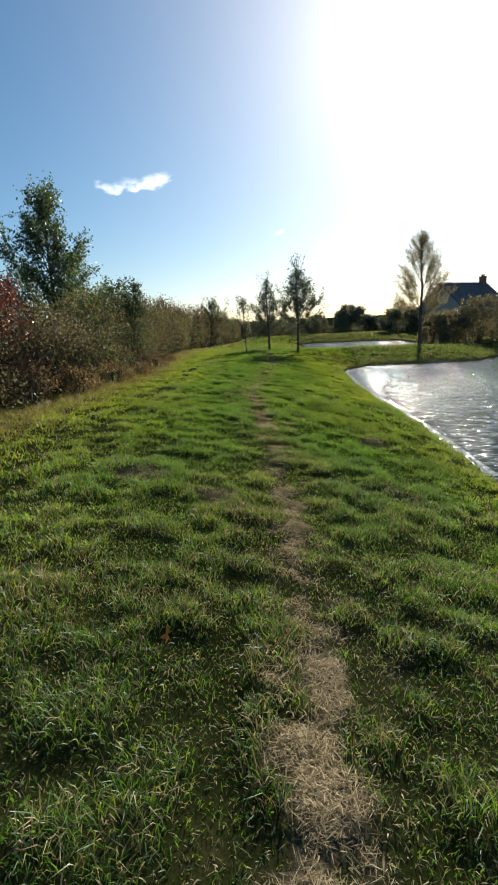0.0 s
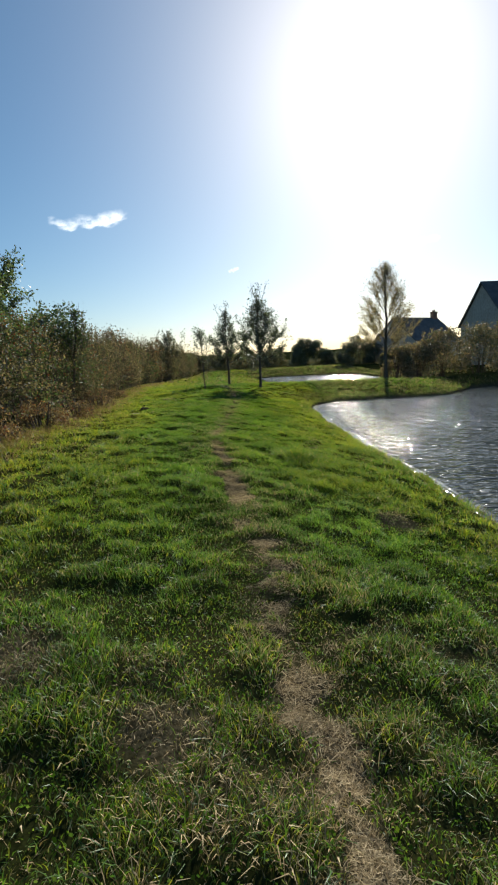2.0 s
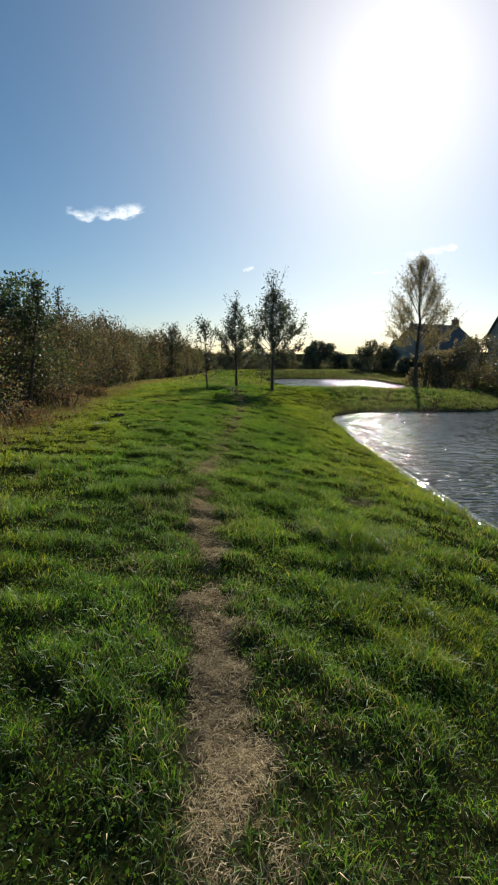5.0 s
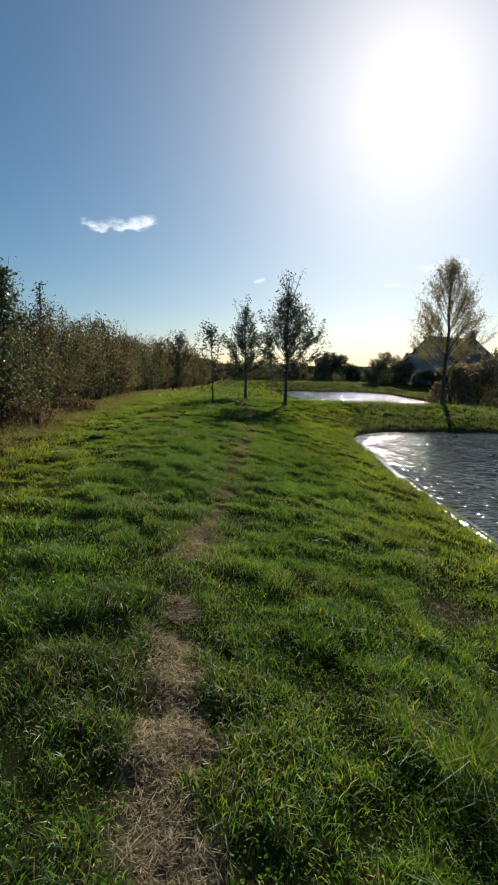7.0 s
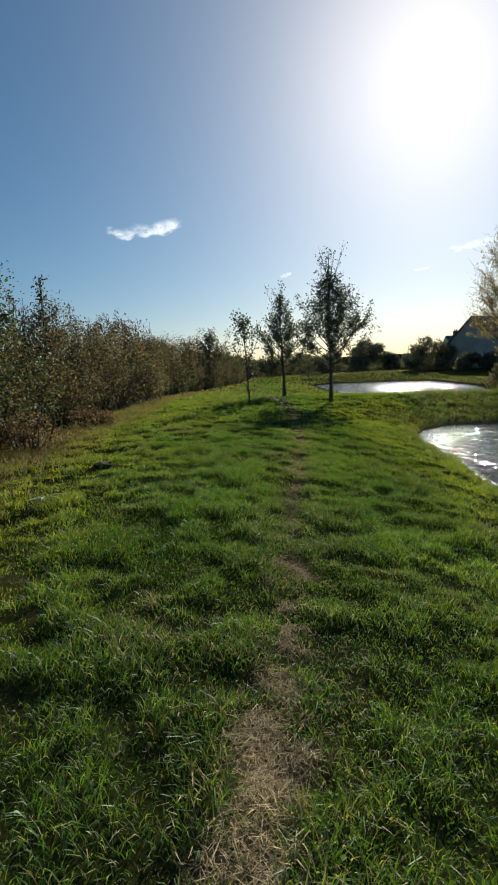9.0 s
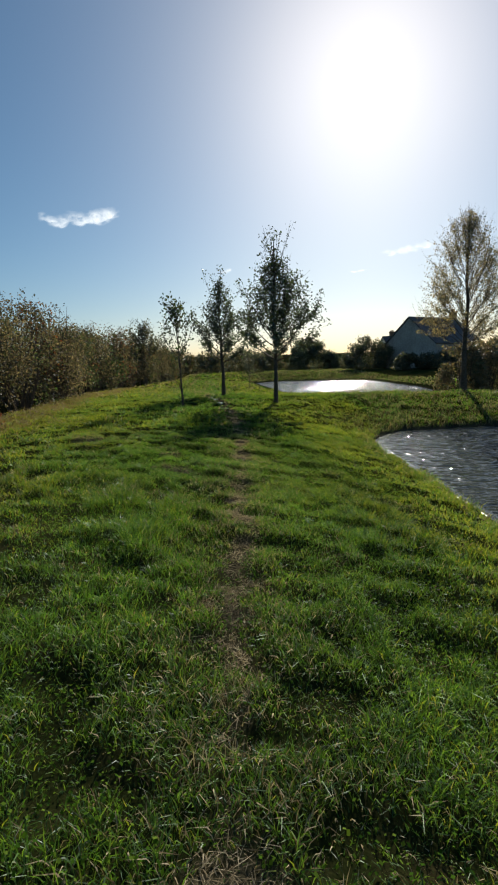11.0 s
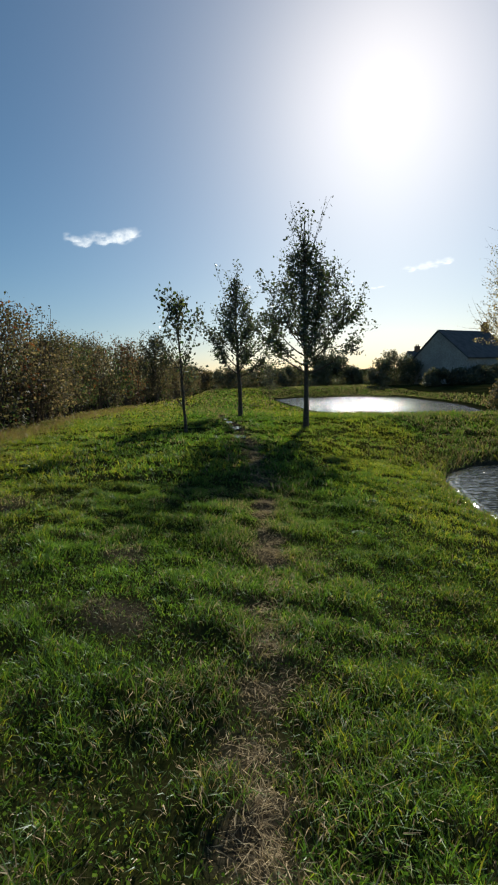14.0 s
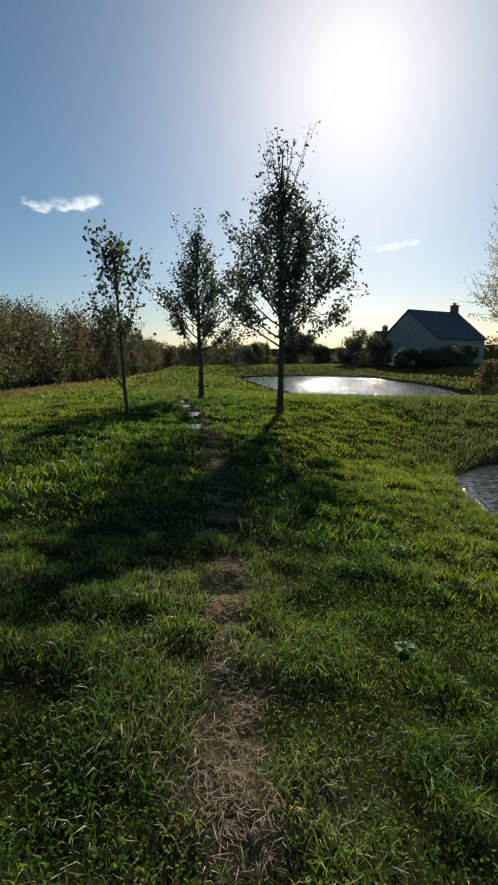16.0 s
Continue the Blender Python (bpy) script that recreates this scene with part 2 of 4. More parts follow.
# ---- plan of the land ----
WATER = -1.03
POND_NEAR = [(3.5, -20), (3.72, 7.9), (4.05, 12.5), (4.15, 18), (4.3, 22), (4.65, 25.5), (4.85, 27.7), (5.25, 29.4), (5.9, 30.6), (7.0, 31.4),
             (9.0, 31.6), (12.2, 31.5), (14.3, 32.0), (15.3, 33.4), (18, 36.5), (24, 38.5), (34, 37), (46, 25), (50, -20)]
POND_FAR = [(7.4, 82), (7.2, 70), (7.4, 60), (7.8, 54.5), (8.7, 51.0), (11.2, 49.2), (14.0, 48.2), (17.3, 50.2), (19.8, 59), (21.0, 69), (21.9, 79), (17, 84.6), (10, 86)]
PATH_Y = [-4, 1.2, 2.5, 4.5, 6.4, 7.5, 8.9, 10.5, 11.9, 12.6, 13.6, 14.2, 14.8, 15.8, 17, 18.8, 20.3, 21.6, 23.3, 25, 28, 31, 33.5, 35.6, 41.5, 60]
PATH_X = [0.15, 0.16, 0.22, 0.25, 0.2, 0.2, 0.11, 0.0, -0.11, -0.16, -0.15, -0.06, -0.01, 0.1, 0.13, 0.3, 0.4, 0.56, 0.69, 0.8, 0.92, 0.93, 0.68, 0.38, 0.06, -1.0]
HEDGE_Y = [-6, 10, 18, 22, 28, 40, 50, 58, 66, 90, 120]
HEDGE_X = [-5.0, -4.5, -4.3, -4.4, -4.9, -5.4, -5.4, -4.6, -3.9, -2.0, 0.0]


def shore(x, y, poly):
    """Distance to the pond's edge, below zero inside it."""
    best, inside = np.full(x.shape, 1e9), np.zeros(x.shape, bool)
    for (ax, ay), (bx, by) in zip(poly, poly[1:] + poly[:1]):
        dx, dy = bx - ax, by - ay
        t = np.clip(((x - ax) * dx + (y - ay) * dy) / (dx * dx + dy * dy), 0, 1)
        best = np.minimum(best, np.hypot(x - ax - t * dx, y - ay - t * dy))
        if ay != by:
            inside ^= ((ay > y) != (by > y)) & (x < (bx - ax) * (y - ay) / (by - ay) + ax)
    return np.where(inside, -best, best)


def tuft_at(x, y):
    """Where the turf stands in tussocks, 0 to 1."""
    t = np.clip((field(x, y, 0.25, 31, 2) - 0.30) / 0.45, 0, 1)
    return t * t * (3 - 2 * t)


def land(x, y):
    """Height of the ground, and the distance from the water."""
    x, y = np.asarray(x, float), np.asarray(y, float)
    d, d2 = shore(x, y, POND_NEAR), shore(x, y, POND_FAR)
    d2 = d2 + 0.3 * (field(x, y, 1.5, 6) - 0.5)
    d = d + 0.25 * (field(x, y, 1.3, 5) - 0.5) * np.clip(1.5 - np.abs(d), 0, 1)
    z = np.interp(d, [-8, -1, 0, 0.4, 1.1, 2.2, 3.6, 5, 6.5, 9], [-2.4, -1.5, WATER, -0.83, -0.64, -0.40, -0.15, 0.04, 0.12, 0.15])
    z = np.minimum(z, np.interp(d2, [-8, -1, 0, 1, 3, 6, 10, 14, 18, 24], [-2.4, -1.5, WATER, -0.95, -0.78, -0.54, -0.24, 0.0, 0.12, 0.2]))
    d = np.minimum(d, d2)
    r = np.hypot(x, y - 10)
    near = np.clip(1 - r / 140, 0, 1)
    z = z + near * (0.06 * (field(x, y, 1.1, 1) - 0.5) + 0.055 * (tuft_at(x, y) - 0.4))
    far = np.clip((r - 180) / 700, 0, 1)
    z = z + 22 * far * far * (3 - 2 * far) * (0.55 + 0.9 * field(x, y, 420, 3))
    px = np.interp(y, PATH_Y, PATH_X)
    z = z - 0.02 * np.exp(-((x - px) / 0.28) ** 2) * near
    return z, d


BARE_SPOTS = [(2.05, 13.4, 0.3), (2.25, 14.7, 0.25), (-0.35, 21.8, 0.22), (-0.45, 22.75, 0.18), (-2.1, 24.2, 0.3), (-1.35, 5.2, 0.35), (-0.45, 4.7, 0.22), (2.0, 8.4, 0.3)]


WORN_Y = [0, 1.2, 2.6, 3.6, 4.1, 4.9, 5.3, 8, 9.1, 9.4, 10.0, 10.3, 12.2, 12.8, 13.2, 13.6, 13.9, 14.4, 15, 17, 19, 22.5, 23.2, 24.3, 25, 29, 31, 36, 40, 50]
WORN = [0.55, 0.55, 0.6, 0.5, 0.75, 0.75, 0.72, 0.68, 0.65, 1, 1, 0.75, 0.9, 0.6, 0.35, 0.55, 0.9, 0.85, 0.6, 0.55, 0.55, 0.5, 0.7, 0.8, 0.5, 0.6, 0.95, 0.95, 0.3, 0.2]


def wear_at(x, y):
    """How far the turf is worn to straw and soil, 0 to 1."""
    off = np.abs(x - np.interp(y, PATH_Y, PATH_X))
    level = np.interp(y, WORN_Y, WORN)
    half = np.interp(y, [3, 8.8, 9.3, 10.1, 10.6, 14, 16, 24, 40], [0.13, 0.11, 0.14, 0.14, 0.11, 0.11, 0.11, 0.12, 0.15])
    strip = np.clip((1.3 - off / half) * 0.9 + 3.4 * (field(x, y, 0.16, 9, 2) - 0.5), 0, 1) * np.clip(1.2 * level + 2.6 * (field(x, y, 0.42, 8) - 0.55), 0, 1)
    bare = np.clip((field(x, y, 0.55, 21) - 0.73) * 8, 0, 1) * 0.2
    for sx, sy, sr in BARE_SPOTS:
        bare = np.maximum(bare, np.clip(1.5 * np.exp(-((x - sx) ** 2 + (y - sy) ** 2) / sr ** 2) - 0.9 + 0.9 * field(x, y, 0.3, 24), 0, 0.5) * (np.hypot(x - sx, y - sy) < 2 * sr))
    return np.clip(np.maximum(strip, bare), 0, 1)


def axis_lines(spans, low, high):
    vals = [spans[0][0]]
    for a, b, step in spans:
        vals += list(np.linspace(a, b, max(2, round((b - a) / step) + 1))[1:])
    step = spans[0][2]
    while vals[0] > low:
        step *= 1.14
        vals.insert(0, vals[0] - step)
    step = spans[-1][2]
    while vals[-1] < high:
        step *= 1.14
        vals.append(vals[-1] + step)
    return np.array(vals)


gx = axis_lines([(-7, -1.1, 0.22), (-1.1, 1.6, 0.1), (1.6, 6, 0.22), (6, 24, 0.55)], -1800, 1800)
gy = axis_lines([(-3, 1, 0.3), (1, 26, 0.12), (26, 36, 0.24), (36, 54, 0.5), (54, 90, 0.8)], -1800, 2200)
X, Y = np.meshgrid(gx, gy)
Z, D = land(X, Y)
nx, ny = len(gx), len(gy)
idx = np.arange(nx * ny).reshape(ny, nx)
quads = np.stack([idx[:-1, :-1], idx[:-1, 1:], idx[1:, 1:], idx[1:, :-1]], -1).reshape(-1, 4)
ground_me = mesh_of("ground", np.stack([X, Y, Z], -1).reshape(-1, 3), quads, [GROUND], smooth=True)
ground_me.attributes.new("wear", "FLOAT", "POINT").data.foreach_set("value", wear_at(X, Y).astype(np.float32).ravel())
ground_me.attributes.new("mud", "FLOAT", "POINT").data.foreach_set("value", np.maximum(np.clip(1 - (D - 0.1) / 0.35, 0, 1), 0.7 * wear_at(X, Y) * np.clip((Y - 16) / 3, 0, 1)).astype(np.float32).ravel())
tagged(new("ground", ground_me), "grassy bank of soil and turf sloping to the ponds", "ground", kind="structure")


def pond(poly, chop, rough, label):
    c = np.mean(poly, 0)
    bm = bmesh.new()
    ring = [bm.verts.new((x + 1.2 * np.sign(x - c[0]), y + 1.2 * np.sign(y - c[1]), WATER)) for x, y in poly]
    bm.faces.new(ring)
    return tagged(new("water", from_bm("water", bm, [water_mat("pond_water", chop, rough)])), label, "pond", kind="structure")


pond(POND_NEAR, 0.17, 0.045, "wind-rippled grey pond water glittering in low sun")
pond(POND_FAR, 0.16, 0.06, "small rippled pond shining white in low sun")


def shore_ripples():
    """Small steep wavelets that lap along the near pond's bank."""
    line = []
    for (ax, ay), (bx, by) in zip(POND_NEAR[1:13], POND_NEAR[2:14]):
        m = max(2, int(math.hypot(bx - ax, by - ay) / 0.08))
        line += [(ax + (bx - ax) * i / m, ay + (by - ay) * i / m) for i in range(m)]
    line = np.array(line)
    for _ in range(12):
        line[1:-1] = (line[:-2] + 2 * line[1:-1] + line[2:]) / 4
    along = np.gradient(line, axis=0)
    along /= np.linalg.norm(along, axis=1)[:, None]
    into = np.stack([along[:, 1], -along[:, 0]], -1)
    off = np.linspace(-0.16, 0.24, 22)
    P = line[:, None] + into[:, None] * off[None, :, None]
    x, y = P[..., 0], P[..., 1]
    fade = np.clip((0.24 - off) / 0.2, 0, 1)[None] * np.clip(3.0 * field(x, y, 0.4, 91) - 1.15, 0, 1)
    z = WATER + 0.008 + fade * (0.012 + 0.012 * np.sin(off[None] * 52 + 9 * field(x, y, 0.5, 92)) + 0.014 * (field(x, y, 0.09, 93, 1) - 0.5))
    z[:, -1] = WATER - 0.01
    n, m = x.shape
    idx = np.arange(n * m).reshape(n, m)
    me = mesh_of("water_edge", np.stack([x, y, z], -1).reshape(-1, 3), np.stack([idx[:-1, :-1], idx[1:, :-1], idx[1:, 1:], idx[:-1, 1:]], -1).reshape(-1, 4), [water_mat("lapping_water", 0.05, 0.12)], smooth=True)
    me.flip_normals()
    tagged(new("water_edge", me), "small bright ripples lapping along the pond bank", "pond", kind="structure")


shore_ripples()


# ---- grass ----
def blades(x, y, height, width, lean, rng):
    """Kite-shaped bent blades; returns verts (n, 4, 3)."""
    n = len(x)
    z, _ = land(x, y)
    base = np.stack([x, y, z - 0.01], -1)
    turn, face = rng.uniform(0, 2 * np.pi, n), rng.uniform(0, 2 * np.pi, n)
    out = np.stack([np.cos(turn), np.sin(turn), np.zeros(n)], -1)
    side = np.stack([np.cos(face), np.sin(face), np.zeros(n)], -1) * (width / 2)[:, None]
    up = np.array([0, 0, 1.0])
    mid = base + out * (lean * height * 0.35)[:, None] + up * (height * 0.55)[:, None]
    tip = base + out * (lean * height)[:, None] + up * (height * np.sqrt(np.clip(1 - 0.55 * lean ** 2, 0.1, 1)))[:, None]
    return np.stack([base, mid + side, mid - side, tip], 1)


TUFTS = [(1.75, 11.6, 0.5, 1.1), (2.0, 19.6, 0.55, 1.4), (1.45, 9.7, 0.4, 0.8), (-0.55, 18.7, 0.4, 0.9), (1.25, 12.6, 0.3, 0.8), (1.3, 11.5, 0.3, 0.7),
         (1.9, 17.2, 0.45, 0.8), (-1.0, 20.2, 0.4, 0.7), (1.2, 13.0, 0.35, 0.7), (1.16, 11.6, 0.3, 0.6)]


def grass_zone(name, x0, x1, y0, y1, count, width, low, seed, label):
    rng = np.random.default_rng(seed)
    x, y = rng.uniform(x0, x1, count), rng.uniform(y0, y1, count)
    clump = tuft_at(x, y)
    keep = rng.uniform(0, 1, count) < 0.74 + 0.28 * clump
    x, y, clump = x[keep], y[keep], clump[keep]
    d = shore(x, y, POND_NEAR)
    d = np.minimum(d, shore(x, y, POND_FAR))
    wear = wear_at(x, y)
    hedge = x - np.interp(y, HEDGE_Y, HEDGE_X)
    keep = (d > 0.12) & (shore(x, y, POND_FAR) > 0.9) & (hedge > -0.6) & (rng.uniform(0, 1, len(x)) > 0.5 * wear)
    x, y, clump, d, wear, hedge = (a[keep] for a in (x, y, clump, d, wear, hedge))
    n = len(x)
    height = low * (0.55 + 0.75 * clump) * rng.uniform(0.5, 1.5, n) * (0.75 + 0.7 * field(x, y, 1.6, 33))
    for tx, ty, tr, gain in TUFTS:
        height *= 1 + gain * np.exp(-((x - tx) ** 2 + (y - ty) ** 2) / tr ** 2)
    height *= 1 - 0.6 * wear
    height *= 1 + 0.6 * np.clip(1 - d / 1.0, 0, 1)
    lean = np.clip(rng.uniform(0.35, 1.2, n) + 0.4 * wear, 0, 1.25)
    v = blades(x, y, np.clip(height, 0.012, 0.5), width * rng.uniform(0.6, 1.4, n) * (1 - 0.55 * wear), lean, rng)
    patch = field(x, y, 1.7, 41)
    lime = np.clip(0.05 + 0.9 * (patch - 0.5) + 0.46 * np.clip((x - 1.5) / 1.3, 0, 1) * (x < 6) + 0.58 * np.clip((-x - 0.8) / 2.0, 0, 1) + 0.2 * np.clip(1.6 - hedge, 0, 1) + 0.2 * np.exp(-((x - 1.3) / 0.6) ** 2 - ((y - 10.0) / 0.8) ** 2), 0.05, 0.85)
    straw = np.clip(0.03 + 0.24 * np.clip((7 - y) / 3, 0, 1) + 0.24 * np.exp(-((x - np.interp(y, PATH_Y, PATH_X)) / 0.5) ** 2) + 0.9 * wear + 0.25 * np.clip(field(x, y, 0.7, 43) - 0.6, 0, 1) * 4 + 0.25 * np.clip(0.8 - d, 0, 1) + 0.35 * np.clip(0.9 - hedge, 0, 1) + 0.34 * (x > 6.5) * (y > 31) + 0.2 * np.clip((y - 37) / 6, 0, 1), 0, 0.95)
    pick = rng.uniform(0, 1, n)
    kind = np.where(pick < straw, 2, np.where(pick < straw + (1 - straw) * lime, 1, 0))
    f = np.arange(n)[:, None] * 4
    faces = np.concatenate([f + np.array([0, 1, 2]), f + np.array([2, 1, 3])], 0)
    me = mesh_of(name, v.reshape(-1, 3), faces, [GREEN, LIME, STRAW], np.concatenate([kind, kind]))
    return tagged(new(name, me), label, "grass", kind="stuff")


grass_zone("grass", -1.35, 1.75, 0.9, 25.5, 500000, 0.0042, 0.058, 1, "short tufted green meadow grass with worn straw strip")


def grass_rest():
    grass_zone("grass_left", -2.5, -1.35, 1.5, 25.5, 120000, 0.0055, 0.06, 9, "short tufted grass between the path and the verge")
    grass_zone("grass_right", 1.75, 2.5, 1.5, 25.5, 80000, 0.0055, 0.062, 10, "short clovery grass at the top of the bank")
    grass_zone("grass_verge", -6.0, -2.5, 1.5, 30.0, 150000, 0.0085, 0.062, 2, "yellowing meadow grass beside the hedge")
    grass_zone("grass_bank", 2.5, 5.6, 1.5, 30.0, 165000, 0.0082, 0.068, 3, "rough yellow-green grass sloping to the water")
    grass_zone("grass_meadow", -7.0, 6.5, 25.5, 36.5, 125000, 0.013, 0.075, 4, "sunlit meadow grass round the young trees")
    grass_zone("grass_isthmus", 6.5, 21.0, 31.3, 36.5, 50000, 0.02, 0.11, 7, "rough dull grass on the neck of land between the ponds")
    grass_zone("grass_far", -8.0, 17.0, 36.5, 54.0, 65000, 0.032, 0.09, 5, "meadow grass between the two ponds")
    grass_zone("grass_field", -9.0, 26.0, 54.0, 116.0, 55000, 0.08, 0.14, 6, "far field of green grass beyond the trees")


grass_rest()


def clover():
    """Small broad leaves low in the turf, near level."""
    rng = np.random.default_rng(12)
    n = 190000
    x, y = rng.uniform(-1.8, 3.0, n), rng.uniform(0.9, 28, n)
    keep = (rng.uniform(0, 1, n) < np.clip(3.4 * field(x, y, 1.4, 51) - 1.3 + 0.9 * np.clip((y - 17) / 4, 0, 1) * np.clip((x - 0.8) / 0.5, 0, 1), 0, 1)) & (wear_at(x, y) < 0.3)
    x, y = x[keep], y[keep]
    n = len(x)
    z = land(x, y)[0] + rng.uniform(0.02, 0.075, n)
    c = np.stack([x, y, z], -1)
    turn, s = rng.uniform(0, 6.283, n), rng.uniform(0.0045, 0.0095, n)
    a = np.stack([np.cos(turn), np.sin(turn), rng.normal(0, 0.45, n)], -1) * s[:, None]
    b = np.stack([-np.sin(turn), np.cos(turn), rng.normal(0, 0.45, n)], -1) * (s * 0.8)[:, None]
    v = np.stack([c - a, c + b, c + a, c - b], 1)
    me = mesh_of("clover", v.reshape(-1, 3), np.arange(n * 4).reshape(-1, 4), [CLOVER])
    tagged(new("clover", me), "low broad-leaved clover and weeds among the grass", "clover", kind="stuff")


clover()


def straw_litter():
    """Dry stalks lying on the trodden strip and the bare spots."""
    rng = np.random.default_rng(23)
    n = 420000
    y = rng.uniform(0.8, 30, n)
    x = np.where(rng.uniform(0, 1, n) < 0.75, np.interp(y, PATH_Y, PATH_X) + rng.normal(0, 0.22, n), rng.uniform(-2.2, 2.6, n))
    keep = rng.uniform(0, 1, n) < wear_at(x, y) ** 1.5 * np.interp(y, [0, 15, 19, 30], [0.9, 0.9, 0.45, 0.45])
    x, y = x[keep], y[keep]
    n = len(x)
    c = np.stack([x, y, land(x, y)[0] + rng.uniform(0.004, 0.03, n)], -1)
    turn = rng.uniform(0, 6.283, n)
    a = np.stack([np.cos(turn), np.sin(turn), rng.normal(0, 0.16, n)], -1) * rng.uniform(0.012, 0.045, n)[:, None]
    b = np.stack([-np.sin(turn), np.cos(turn), rng.normal(0, 0.5, n)], -1) * rng.uniform(0.0007, 0.0019, n)[:, None]
    v = np.stack([c - a, c + b, c + a, c - b], 1)
    me = mesh_of("straw", v.reshape(-1, 3), np.arange(n * 4).reshape(-1, 4), [STRAW])
    tagged(new("straw", me), "dry straw stalks strewn on the trodden path", "straw", kind="stuff")


straw_litter()


# ---- branches and leaves ----
def tube(points, radii, sides=5):
    """A tapered tube along points; returns verts and quads."""
    points, radii = np.asarray(points, float), np.asarray(radii, float)
    n = len(points)
    along = np.gradient(points, axis=0)
    along /= np.linalg.norm(along, axis=1)[:, None] + 1e-9
    ref = np.where(np.abs(along[:, 2:3]) > 0.9, np.array([[1.0, 0, 0]]), np.array([[0, 0, 1.0]]))
    u = np.cross(along, ref)
    u /= np.linalg.norm(u, axis=1)[:, None]
    w = np.cross(along, u)
    ang = np.arange(sides) * 2 * np.pi / sides
    ring = points[:, None] + radii[:, None, None] * (np.cos(ang)[None, :, None] * u[:, None] + np.sin(ang)[None, :, None] * w[:, None])
    f = []
    for i in range(n - 1):
        for k in range(sides):
            a, b = i * sides + k, i * sides + (k + 1) % sides
            f.append((a, b, b + sides, a + sides))
    return ring.reshape(-1, 3), np.array(f)


def join_tubes(name, tubes, mat):
    vs, fs, n = [], [], 0
    for v, f in tubes:
        vs.append(v), fs.append(f + n)
        n += len(v)
    return mesh_of(name, np.concatenate(vs), np.concatenate(fs), [mat], smooth=True)


def leaves_mesh(name, centres, size, mats, weights, rng, flat=0.0):
    """Folded pointed leaves at the centres, turned at random."""
    n = len(centres)
    a = rng.normal(size=(n, 3))
    a[:, 2] -= flat
    a /= np.linalg.norm(a, axis=1)[:, None]
    b = np.cross(a, rng.normal(size=(n, 3)))
    b /= np.linalg.norm(b, axis=1)[:, None]
    s = (size * rng.uniform(0.6, 1.35, n))[:, None]
    c = np.cross(a, b) * s * 0.12
    v = np.stack([centres, centres + a * s * 0.45 + b * s * 0.32 + c, centres + a * s, centres + a * s * 0.45 - b * s * 0.32 + c], 1)
    f = np.arange(n * 4).reshape(-1, 4)
    kind = rng.choice(len(mats), n, p=np.array(weights) / sum(weights))
    return mesh_of(name, v.reshape(-1, 3), f, mats, kind)


def grow(rng, start, way, length, steps, rise, wobble):
    pts, d = [np.array(start, float)], np.array(way, float)
    for _ in range(steps):
        d = d + np.array([0, 0, rise]) + rng.normal(size=3) * wobble
        d /= np.linalg.norm(d)
        pts.append(pts[-1] + d * length / steps)
    return np.array(pts)


